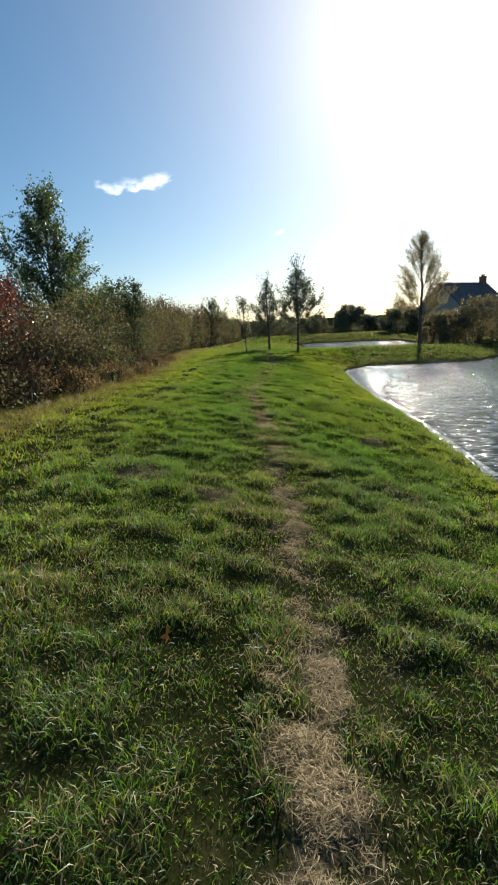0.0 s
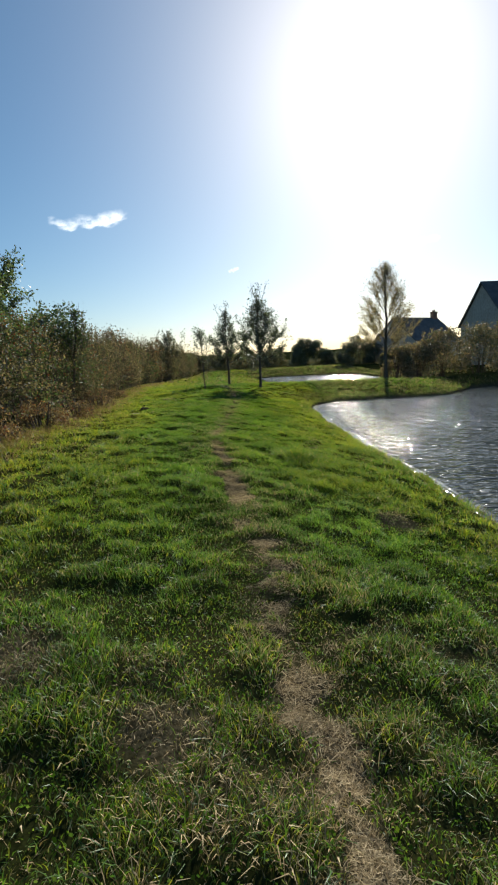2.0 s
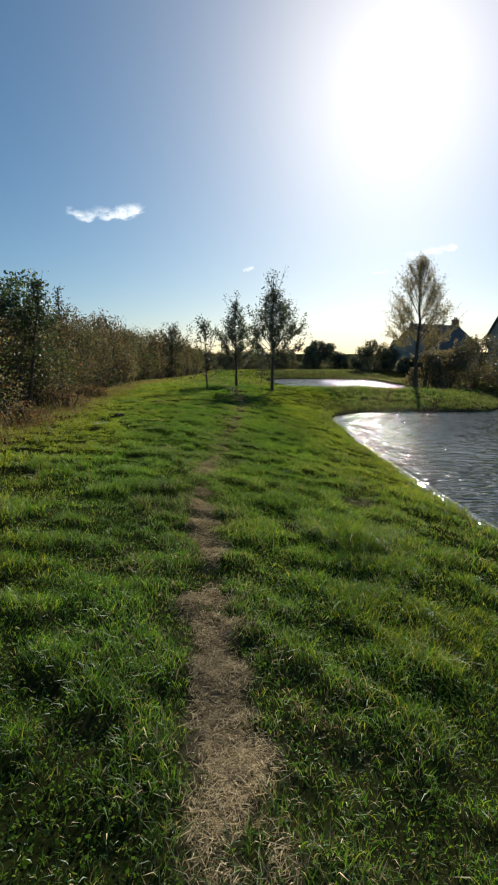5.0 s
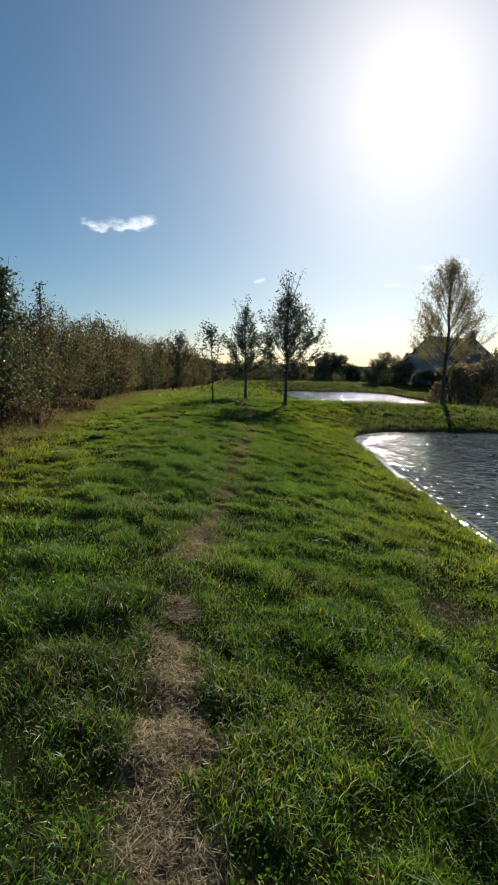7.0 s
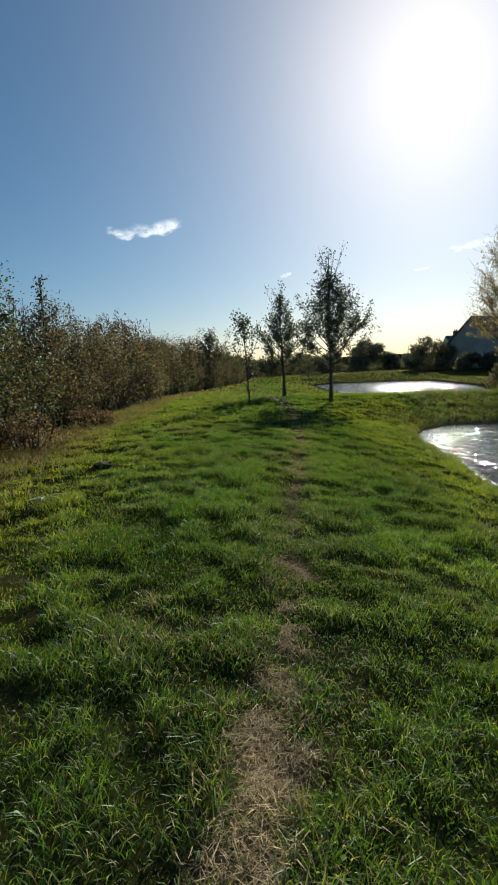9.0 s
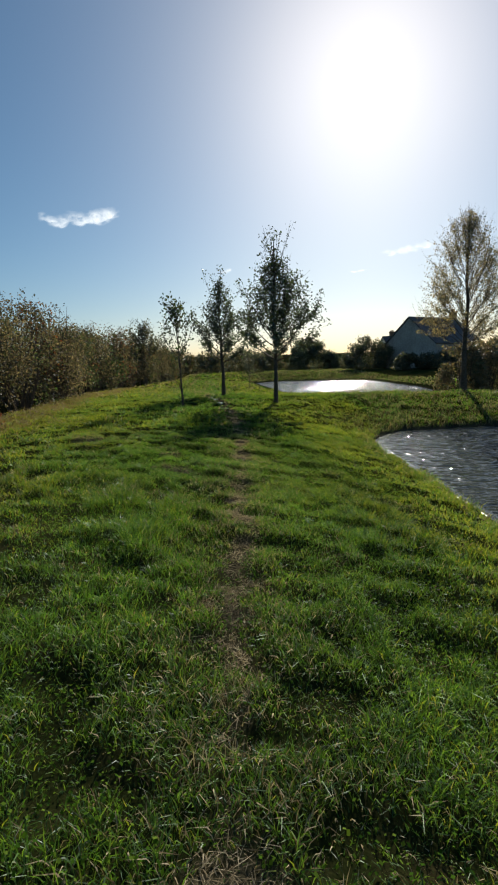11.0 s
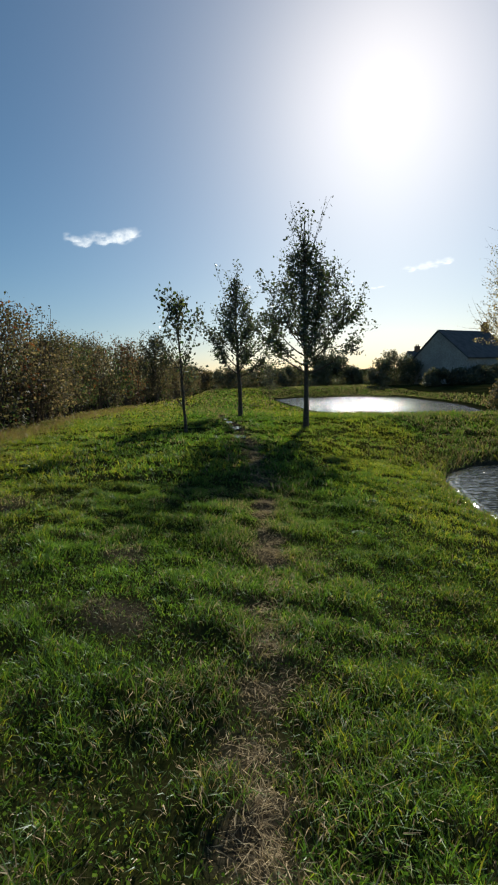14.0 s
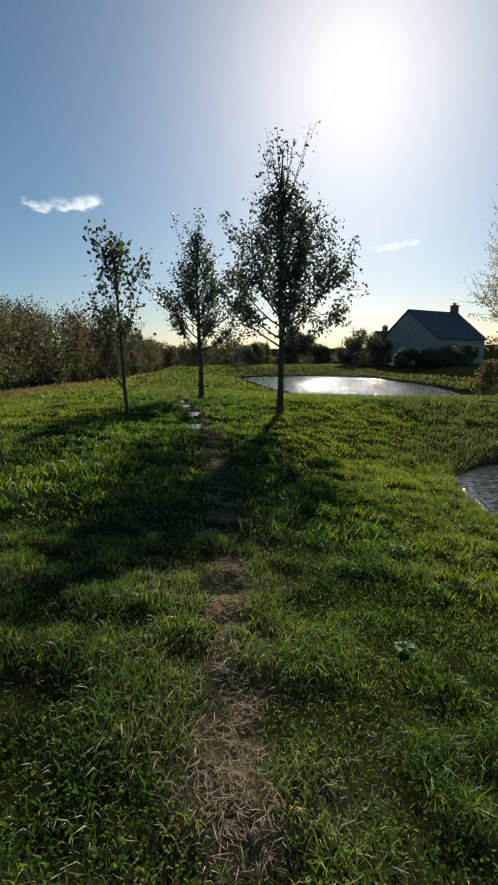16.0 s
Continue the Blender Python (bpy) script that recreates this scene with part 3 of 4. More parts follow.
def tree(name, place, height, clear, width, limbs, leaf_n, leaf_size, mats, weights, seed, label, rise=0.16, tilt=50, trunk_r=0.07, top=0.5, sub=6, low_twigs=0, shoots=0, shape=None, group="", lean=(0, 0), sub_len=0.45, limb_r=0.38, fullness=None, thin=0.8):
    """A young tree: trunk, limbs that climb, twigs, and leaves along them."""
    rng = np.random.default_rng(seed)
    ob = empty_at(name, place)
    shape = shape or (lambda s: math.sin(math.pi * min(1, 0.12 + s * 0.9)) ** 0.7)
    n = 9
    trunk = np.array([[lean[0] * (i / n) * height + rng.normal() * 0.02 * height / 6 * (i > 0), lean[1] * (i / n) * height + rng.normal() * 0.02 * height / 6 * (i > 0), height * 0.93 * i / n] for i in range(n + 1)])
    trunk[0, 2] = -0.15
    radii = [trunk_r * (1.35 if i == 0 else 1) * (1 - 0.9 * i / n) + 0.006 for i in range(n + 1)]
    part("trunk", join_tubes("trunk", [tube(trunk, radii, 8)], BARK), ob)
    where, dens = [], []

    def inside(q):
        """Whether points lie within the crown's outline, `fullness` giving its radius up the crown."""
        if fullness is None:
            return np.ones(len(q), bool)
        s = np.clip((q[:, 2] - clear) / (height - clear), 0, 1)
        c = np.interp(q[:, 2], trunk[:, 2], trunk[:, 0]), np.interp(q[:, 2], trunk[:, 2], trunk[:, 1])
        ang = np.arctan2(q[:, 1] - c[1], q[:, 0] - c[0])
        r = width / 2 * np.interp(s, *fullness) * (1 + 0.14 * np.sin(3 * ang + 5 * s + seed) + 0.1 * np.sin(5 * ang - 9 * s))
        return (np.hypot(q[:, 0] - c[0], q[:, 1] - c[1]) < r) & (q[:, 2] < height)

    for i in range(limbs):
        s = (i + rng.uniform(0, 0.8)) / limbs
        h = clear + (height * (0.86 if shoots < 7 else 0.76) - clear) * s
        at = np.array([np.interp(h, trunk[:, 2], trunk[:, k]) for k in range(3)])
        az = i * 2.4 + rng.uniform(-0.5, 0.5)
        tl = radians(max(10, tilt * (1.08 - 0.8 * s) + rng.uniform(-8, 8)))
        reach = max(0.35, width / 2 * shape(s) * rng.uniform(0.8, 1.2) / max(0.35, math.sin(tl)) * 0.9)
        way = (math.cos(az) * math.sin(tl), math.sin(az) * math.sin(tl), math.cos(tl))
        length = max(0.3, min(reach, (height - h) / max(0.5, math.cos(tl)) * 0.95))
        tubes = []
        limb = grow(rng, at, way, length, 6, rise, 0.08)
        for _ in range(12):
            if inside(limb[-1:])[0]:
                break
            limb = limb[0] + (limb - limb[0]) * 0.9
        r0 = max(0.008, trunk_r * limb_r * (1 - 0.7 * s))
        tubes.append(tube(limb, np.linspace(r0, 0.004, len(limb)), 5))
        for _ in range(sub):
            u = rng.uniform(0.34, 0.98)
            k = u * (len(limb) - 1)
            p = limb[int(k)] + (limb[min(int(k) + 1, len(limb) - 1)] - limb[int(k)]) * (k - int(k))
            w = np.array(way) + rng.normal(size=3) * 0.55 + np.array([0, 0, 0.25])
            twig = grow(rng, p, w / np.linalg.norm(w), length * sub_len * rng.uniform(0.5, 1.2), 4, rise, 0.12)
            if not inside(twig[2:3])[0]:
                continue
            tubes.append(tube(twig, np.linspace(max(0.004, r0 * 0.4), 0.002, len(twig)), 3))
            where.append(twig), dens.append((1.0 - 0.9 * s * top) ** 1.4 * length)
        where.append(limb[3:]), dens.append((1.0 - 0.6 * s * top) * length * 0.8)
        part("limb", join_tubes("limb", tubes, TWIG), ob)
    limb_runs = len(where)
    for i in range(shoots):
        h, az = height * rng.uniform(0.62, 0.8), i * 6.283 / shoots
        at = np.array([np.interp(h, trunk[:, 2], trunk[:, k]) for k in range(3)])
        out = rng.uniform(0.1, 0.5)
        wand = grow(rng, at, (math.cos(az) * out, math.sin(az) * out, 1), (height - h) * rng.uniform(0.8, 1.12), 7, 0.03, 0.04)
        part("shoot", join_tubes("shoot", [tube(wand, np.linspace(0.012, 0.003, 8), 4)], TWIG), ob)
        where.append(wand), dens.append(0.4 if fullness is None else 1.1)
    for _ in range(low_twigs):
        h, az = rng.uniform(0.25, 1.1) * clear, rng.uniform(0, 6.28)
        at = np.array([np.interp(h, trunk[:, 2], trunk[:, k]) for k in range(3)])
        part("bare_twig", join_tubes("bare_twig", [tube(grow(rng, at, (math.cos(az) * 0.8, math.sin(az) * 0.8, 0.6), rng.uniform(0.4, 1.0), 5, 0.05, 0.08), np.linspace(0.009, 0.002, 6), 4)], TWIG), ob)
    dens = np.array(dens) / sum(dens)
    pts = []
    for run, (twig, q) in enumerate(zip(where, dens)):
        m = rng.poisson(leaf_n * q)
        if m:
            u = rng.uniform(0, len(twig) - 1.001, m)
            i = u.astype(int)
            on = twig[i] + (twig[i + 1] - twig[i]) * (u - i)[:, None] + rng.normal(size=(m, 3)) * leaf_size * 0.9
            if fullness is not None and run < limb_runs:
                up = np.clip((on[:, 2] - clear) / (height - clear), 0, 1)
                on = on[(inside(on) | (rng.uniform(0, 1, m) < 0.2)) & (rng.uniform(0, 1, m) > thin * up)]
            pts.append(on)
    pts = np.concatenate(pts)
    part("crown", leaves_mesh("crown", pts, leaf_size, mats, weights, rng), ob)
    return tagged(ob, label, "tree", group)


def shrub(name, place, height, rx, ry, leaf_n, leaf_size, mats, weights, seed, label, group="", stems=14, shoots=5, category="shrub"):
    """A bush: stems from the ground and a lumpy mass of leaves, with shoots that stand out on top."""
    rng = np.random.default_rng(seed)
    ob = empty_at(name, place)
    tubes = []
    for i in range(stems):
        az, q = rng.uniform(0, 6.28), rng.uniform(0.1, 0.75)
        tip = np.array([math.cos(az) * rx * q, math.sin(az) * ry * q, height * rng.uniform(0.6, 0.95)])
        root = np.array([tip[0] * 0.3, tip[1] * 0.3, -0.15])
        mid = (root + tip) / 2 + rng.normal(size=3) * 0.15 * height / 3
        tubes.append(tube([root, (root + mid) / 2, mid, (mid + tip) / 2, tip], [0.035, 0.028, 0.02, 0.013, 0.005], 4))
    lumps = []
    for i in range(16):
        az, e = rng.uniform(0, 6.28), rng.uniform(0.0, 1.0)
        q = math.sqrt(max(0.05, 1 - (e * 0.92) ** 2)) * 0.72
        lumps.append((math.cos(az) * rx * q, math.sin(az) * ry * q, height * (0.12 + 0.70 * e), rng.uniform(0.28, 0.46)))
    pts = []
    for cx, cy, cz, r in lumps:
        m = leaf_n // 16
        v = rng.normal(size=(m, 3))
        v /= np.linalg.norm(v, axis=1)[:, None]
        rad = r * rng.uniform(0.35, 1.0, m) ** 0.5 * (1 + 0.18 * rng.normal(size=m))
        p = v * rad[:, None] * np.array([rx, ry, height * 0.5]) + np.array([cx, cy, cz])
        pts.append(p[p[:, 2] > 0.03])
    for i in range(shoots):
        az, q = rng.uniform(0, 6.28), rng.uniform(0, 0.7)
        s = np.array([math.cos(az) * rx * q, math.sin(az) * ry * q, height * 0.78])
        shoot = grow(rng, s, (rng.normal() * 0.25, rng.normal() * 0.25, 1), height * rng.uniform(0.07, 0.2), 5, 0.05, 0.1)
        tubes.append(tube(shoot, np.linspace(0.01, 0.003, 6), 3))
        m = max(4, int(leaf_n * 0.007))
        u = rng.uniform(0, 4.99, m)
        pts.append(shoot[u.astype(int)] + (shoot[u.astype(int) + 1] - shoot[u.astype(int)]) * (u % 1)[:, None] + rng.normal(size=(m, 3)) * leaf_size * 0.8)
    if stems <= 10 and height < 1.5:
        for t in tubes:
            part("stem", join_tubes("stem", [t], TWIG), ob)
    else:
        part("wood", join_tubes("wood", tubes, TWIG), ob)
    part("foliage", leaves_mesh("foliage", np.concatenate(pts), leaf_size, mats, weights, rng), ob)
    return tagged(ob, label, category, group)


def ground_z(x, y):
    return float(land(np.array([x]), np.array([y]))[0][0])


def on_ground(x, y):
    return (x, y, ground_z(x, y))


# ---- the three young trees and the tall one by the water ----
ROUND = "young trees by the path"
DOME = lambda s: 0.7 + 2.0 * s if s < 0.15 else 1.0 - 0.93 * ((s - 0.15) / 0.85) ** 0.72
tree("young_tree", on_ground(-0.6, 31.3), 3.3, 1.05, 1.5, 16, 760, 0.095, [TREELEAF, GREENLEAF], [3, 1], 11,
     "slender young tree with thin dark leaves and bare lower twigs", tilt=44, trunk_r=0.034, low_twigs=9, sub=4, shoots=3, group=ROUND, lean=(-0.03, 0), top=0.0, rise=0.12)
BROAD = ([0, 0.08, 0.25, 0.45, 0.65, 0.85, 1], [0.62, 0.9, 1.0, 0.86, 0.6, 0.3, 0.08])
OVAL = ([0, 0.1, 0.3, 0.5, 0.7, 0.88, 1], [0.75, 0.95, 1.0, 0.88, 0.66, 0.36, 0.05])
tree("young_tree", on_ground(1.0, 37.6), 5.5, 1.45, 3.4, 38, 10500, 0.088, [TREELEAF, GREENLEAF, TOPLEAF], [4, 1, 2], 12,
     "young broadleaf tree with dense dark crown on a straight trunk", tilt=66, trunk_r=0.08, sub=8, shoots=5, group=ROUND, lean=(-0.01, 0), rise=0.13, top=0.7, shape=DOME, sub_len=0.42, fullness=BROAD)
tree("young_tree", on_ground(2.77, 33.4), 6.4, 1.55, 4.0, 54, 16000, 0.086, [TREELEAF, TOPLEAF, GREENLEAF], [4, 2, 1], 13,
     "tallest young tree with upright shoots above a dark crown", tilt=66, trunk_r=0.075, sub=9, shoots=9, low_twigs=5, group=ROUND, lean=(0.005, 0), rise=0.13, top=0.7, shape=DOME, sub_len=0.42, fullness=BROAD)
tree("birch_tree", on_ground(11.75, 36.4), 7.8, 1.7, 4.7, 74, 44000, 0.062, [GOLD, TOPLEAF], [5, 1], 14,
     "tall pale tree with many upright branches and fine golden leaves", tilt=52, trunk_r=0.13, sub=15, shoots=3, rise=0.06, top=0.1,
     shape=lambda s: 1.0 - 0.6 * s, sub_len=0.42, limb_r=0.16, fullness=OVAL)
tree("tree", on_ground(-7.9, 20.3), 7.3, 0.7, 4.6, 56, 24000, 0.105, [TOPLEAF, GREENLEAF], [2, 2], 15,
     "tall blue-green tree standing out of the hedge", tilt=64, trunk_r=0.11, sub=10, shoots=6, rise=0.06, top=0.65, shape=lambda s: 1.15 - 1.05 * s)
tree("tree", on_ground(-5.0, 60.0), 5.4, 0.7, 4.6, 30, 4200, 0.14, [TREELEAF, HAW], [2, 2], 16, "thin-leaved tree rising above the hedge", trunk_r=0.07, sub=6, shape=DOME, rise=0.1)
tree("sapling", on_ground(4.6, 63), 3.4, 1.2, 1.8, 12, 700, 0.13, [TREELEAF], [1], 17, "small young tree in the far meadow", trunk_r=0.04, sub=4)

tree("hedge_tree", on_ground(-5.6, 25.2), 4.2, 1.2, 1.4, 14, 800, 0.08, [TREELEAF, HAW], [3, 2], 18, "dark small tree standing above the hedge", trunk_r=0.04, sub=5, shoots=0, shape=DOME)
tree("hedge_tree", on_ground(-5.2, 20.9), 3.7, 1.4, 1.7, 18, 1700, 0.085, [TREELEAF, GREENLEAF], [3, 2], 19, "dark-leaved small tree leaning out of the hedge", trunk_r=0.045, sub=6, shoots=2, shape=DOME, tilt=60, top=0.2, lean=(0.13, 0))

# ---- the hedge ----
rng = np.random.default_rng(5)
HEDGE = "mixed hedge along the meadow"
KINDS = [([BRAMBLE, HAW], [3, 2], "brown-leaved bramble and thorn bush in the hedge"), ([HAW, BRAMBLE, GREENLEAF], [4, 2, 1], "olive hawthorn bush of the field hedge"),
         ([HAW, GREENLEAF, RUST], [4, 4, 1], "green and rust-tinged bush of the field hedge"), ([BRAMBLE, RUST, HAW], [3, 1, 3], "russet autumn bush of the field hedge")]
y, k = -2.6, -4
while y < 88:
    fx = float(np.interp(y, HEDGE_Y, HEDGE_X))
    h = float(np.interp(y, [-4, 12, 17, 24, 30, 36, 45, 60, 90], [2.6, 2.8, 3.1, 3.45, 3.95, 4.0, 4.15, 4.4, 4.4])) * (0.80 + 0.40 * float(field(np.array([y]), np.array([3.0]), 4.5, 71, 2)[0])) * rng.uniform(0.88, 1.08)
    mats, weights, label = KINDS[[1, 3, 0, 0, 1, 2, 0, 1, 2, 3, 1, 0][k % 12]]
    near = y < 45
    shrub("hedge_bush", on_ground(fx - 1.2 + rng.uniform(-0.35, 0.3), y), h, 1.5, 1.75, 8200 if y < 31 else 4200 if near else 2600, 0.062 if y < 31 else 0.09 if near else 0.13, mats, weights, 100 + k, label, HEDGE)
    shrub("hedge_bush", on_ground(fx - 3.3, y + 1.2), h * rng.uniform(0.95, 1.08), 1.7, 1.9, 1150, 0.12, mats, weights, 200 + k, label, HEDGE, shoots=7)
    y += 2.15 if near else 2.9
    k += 1
for n, (sx, sy, sh) in enumerate([(-4.35, 15.0, 0.75), (-4.15, 17.6, 0.6), (-4.6, 12.6, 0.9), (-4.3, 21.2, 0.8), (-4.7, 25.5, 0.6), (-4.9, 10.6, 1.0)]):
    shrub("bramble", on_ground(sx, sy), sh, 0.65, 0.8, 2200, 0.045, [RUST, DRY, BRAMBLE], [1, 3, 3], 300 + n, "low rusty bramble at the hedge foot", HEDGE, stems=10, shoots=3)
shrub("red_bush", on_ground(-6.1, 12.0), 3.1, 1.0, 1.1, 3500, 0.075, [RED, BRAMBLE], [3, 1], 320, "dark red-leaved bush in the hedge", HEDGE)


def dry_fringe():
    rng = np.random.default_rng(9)
    n = 46000
    y = rng.uniform(6, 50, n)
    x = np.interp(y, HEDGE_Y, HEDGE_X) + rng.normal(0.12, 0.4, n) + 0.5 * (field(y, y * 0, 2.2, 61) - 0.5)
    keep = rng.uniform(0, 1, n) < 0.15 + 1.2 * field(x, y, 1.6, 62)
    x, y = x[keep], y[keep]
    n = len(x)
    v = blades(x, y, rng.uniform(0.06, 0.26, n), rng.uniform(0.005, 0.010, n), rng.uniform(0.5, 1.2, n), rng)
    f = np.arange(n)[:, None] * 4
    me = mesh_of("dry_grass", v.reshape(-1, 3), np.concatenate([f + np.array([0, 1, 2]), f + np.array([2, 1, 3])], 0), [DRY, LIME], np.tile(rng.choice(2, n, p=[0.8, 0.2]), 2))
    tagged(new("dry_grass", me), "tall tan dead grass along the hedge foot", "grass", kind="stuff")


dry_fringe()


def waterside_growth():
    """Rank grass and rushes on the far bank and thinner along the near shore."""
    rng = np.random.default_rng(19)
    n = 110000
    x, y = rng.uniform(3.5, 24, n), rng.uniform(6, 42, n)
    d = shore(x, y, POND_NEAR)
    chance = np.where(y > 30, np.clip(1.3 - d / 1.7, 0, 1), 0.35 * np.clip(1 - d / 0.6, 0, 1) * (field(x, y, 1.5, 64) > 0.5))
    keep = (d > 0.02) & (rng.uniform(0, 1, n) < chance)
    x, y = x[keep], y[keep]
    n = len(x)
    h = rng.uniform(0.12, 0.4, n) * (0.5 + field(x, y, 1.0, 65)) * np.where(y > 30, 1.0, 0.6)
    v = blades(x, y, h, rng.uniform(0.007, 0.014, n), rng.uniform(0.15, 0.9, n), rng)
    f = np.arange(n)[:, None] * 4
    me = mesh_of("rushes", v.reshape(-1, 3), np.concatenate([f + np.array([0, 1, 2]), f + np.array([2, 1, 3])], 0), [DRY, HAW, GREEN], np.tile(rng.choice(3, n, p=[0.2, 0.62, 0.18]), 2))
    tagged(new("rushes", me), "rank dull grass and rushes on the pond bank", "rushes", kind="stuff")


waterside_growth()

# ---- shrubs across the water and in the distance ----
BEYOND = "shrubs beyond the water"
for n, (sx, sy, sh, sr, mats, weights) in enumerate([
        (14.6, 42.0, 2.9, 1.4, [FARBROWN, FARLEAF], [3, 1]), (16.8, 43.2, 3.2, 1.7, [FARBROWN, FARLEAF], [3, 1]),
        (19.0, 43.5, 4.2, 2.2, [FARBROWN, FARLEAF], [3, 2]), (22.0, 43.0, 4.4, 2.3, [FARLEAF, FARBROWN], [2, 2]), (25.5, 43.5, 4.3, 2.4, [FARLEAF, FARBROWN], [2, 1]),
        (29.5, 43.0, 4.5, 2.5, [FARLEAF, FARBROWN], [2, 1]), (34.0, 42.0, 4.6, 2.6, [FARLEAF, FARBROWN], [2, 1])]):
    shrub("waterside_shrub", on_ground(sx, sy), sh, sr, sr, 5000, 0.145, mats, weights, 400 + n, "hazy brown and green shrub on the far bank", BEYOND, stems=18, shoots=14)
for n, (sx, sy, sh, sr) in enumerate([(26.0, 98, 4.6, 2.4), (28.8, 100, 6.0, 3.0), (31.5, 99, 4.4, 2.4), (31, 88, 2.6, 2.2), (34.5, 88, 2.4, 2.2), (38, 89, 2.6, 2.3), (41.5, 91, 2.8, 2.4)]):
    shrub("garden_shrub", on_ground(sx, sy), sh, sr, sr, 5200, 0.24, [FARLEAF, FARBROWN], [4, 1], 430 + n, "dark rounded garden shrub beside the house", "garden shrubs", stems=10)
for n, (sx, sy, sh, sr) in enumerate([(18.9, 114, 5.0, 2.3), (21.2, 116, 6.5, 2.5), (23.7, 115, 5.9, 2.5), (25.6, 113, 3.6, 1.8)]):
    shrub("distant_tree", on_ground(sx, sy), sh, sr, sr, 5200, 0.26, [FARLEAF], [1], 450 + n, "dark rounded tree on the far side of the fields", "distant trees", stems=8, category="tree")
for n in range(13):
    sx, sy = -13 + n * 2.3, 112 + 5 * math.sin(n * 1.7)
    mats, weights = ([FARBROWN, HAW], [2, 1]) if n < 6 else ([FARLEAF, FARBROWN], [2, 1])
    shrub("field_shrub", on_ground(sx, sy), 3.7 + 1.3 * ((n * 7) % 5) / 5, 2.3, 2.2, 2400, 0.26, mats, weights, 470 + n, "grey-green shrub at the end of the meadow", "field shrubs", stems=8)
for n in range(7):
    shrub("field_hedge", on_ground(17 + n * 4.0, 152 + 3 * math.sin(n * 2.1)), 1.9 + 0.5 * math.sin(n * 1.3), 2.9, 2.0, 1500, 0.3, [FARLEAF, FARBROWN], [1, 1], 490 + n, "low clipped hedge across the far field", "field hedges", stems=6)


# ---- houses ----
def slab(bm, corners, thick):
    """A thick sheet below four corners."""
    a = [bm.verts.new(c) for c in corners]
    nrm = (Vector(corners[1]) - Vector(corners[0])).cross(Vector(corners[3]) - Vector(corners[0])).normalized() * thick
    b = [bm.verts.new(Vector(c) - nrm) for c in corners]
    bm.faces.new(a), bm.faces.new(b[::-1])
    for i in range(4):
        j = (i + 1) % 4
        bm.faces.new((a[i], b[i], b[j], a[j]))


def box(bm, x0, x1, y0, y1, z0, z1):
    v = [bm.verts.new(c) for c in ((x0, y0, z0), (x1, y0, z0), (x1, y1, z0), (x0, y1, z0), (x0, y0, z1), (x1, y0, z1), (x1, y1, z1), (x0, y1, z1))]
    for f in ((3, 2, 1, 0), (4, 5, 6, 7), (0, 1, 5, 4), (1, 2, 6, 5), (2, 3, 7, 6), (3, 0, 4, 7)):
        bm.faces.new([v[i] for i in f])


def house(place, turn, length, half, eave, ridge, wall, chimneys, windows, label):
    """A gabled house: the ridge runs along its own x, from 0 to length."""
    ob = empty_at("house", place, radians(turn))
    bm = bmesh.new()
    prof = [(-half, -0.6), (half, -0.6), (half, eave), (0, ridge - 0.12), (-half, eave)]
    a, b = [bm.verts.new((0, y, z)) for y, z in prof], [bm.verts.new((length, y, z)) for y, z in prof]
    bm.faces.new(a[::-1]), bm.faces.new(b)
    for i in range(5):
        j = (i + 1) % 5
        bm.faces.new((a[i], a[j], b[j], b[i]))
    part("wall", from_bm("wall", bm, [wall]), ob)
    drop = (ridge - eave) / half
    for side in (-1, 1):
        bm = bmesh.new()
        e = half + 0.35
        ez = ridge - drop * e
        c = [(-0.25, side * e, ez), (length + 0.25, side * e, ez), (length + 0.25, 0, ridge), (-0.25, 0, ridge)]
        slab(bm, c if side < 0 else c[::-1], 0.16)
        part("roof", from_bm("roof", bm, [SLATE]), ob)
    for cx in chimneys:
        bm = bmesh.new()
        box(bm, cx - 0.55, cx + 0.55, -0.4, 0.4, ridge - 0.9, ridge + 0.95)
        box(bm, cx - 0.65, cx + 0.65, -0.5, 0.5, ridge + 0.95, ridge + 1.08)
        stack = part("chimney", from_bm("chimney", bm, [BRICK]), ob)
        for dx in (-0.25, 0.25):
            part("chimney_pot", join_tubes("chimney_pot", [tube([(cx + dx, 0, ridge + 1.05), (cx + dx, 0, ridge + 1.2), (cx + dx, 0, ridge + 1.5)], [0.15, 0.13, 0.14], 10)], BRICK), stack)
    for wx, wz, ww, wh in windows:
        bm = bmesh.new()
        y = -half - 0.05
        for x0, x1, z0, z1 in ((wx, wx + ww, wz, wz + 0.08), (wx, wx + ww, wz + wh - 0.08, wz + wh), (wx, wx + 0.08, wz + 0.08, wz + wh - 0.08), (wx + ww - 0.08, wx + ww, wz + 0.08, wz + wh - 0.08), (wx + ww / 2 - 0.04, wx + ww / 2 + 0.04, wz + 0.08, wz + wh - 0.08)):
            box(bm, x0, x1, y, y + 0.12, z0, z1)
        win = part("window", from_bm("window", bm, [FRAME]), ob)
        bm = bmesh.new()
        box(bm, wx + 0.08, wx + ww - 0.08, y + 0.06, y + 0.08, wz + 0.08, wz + wh - 0.08)
        part("pane", from_bm("pane", bm, [GLASS]), win)
    return tagged(ob, label, "house")


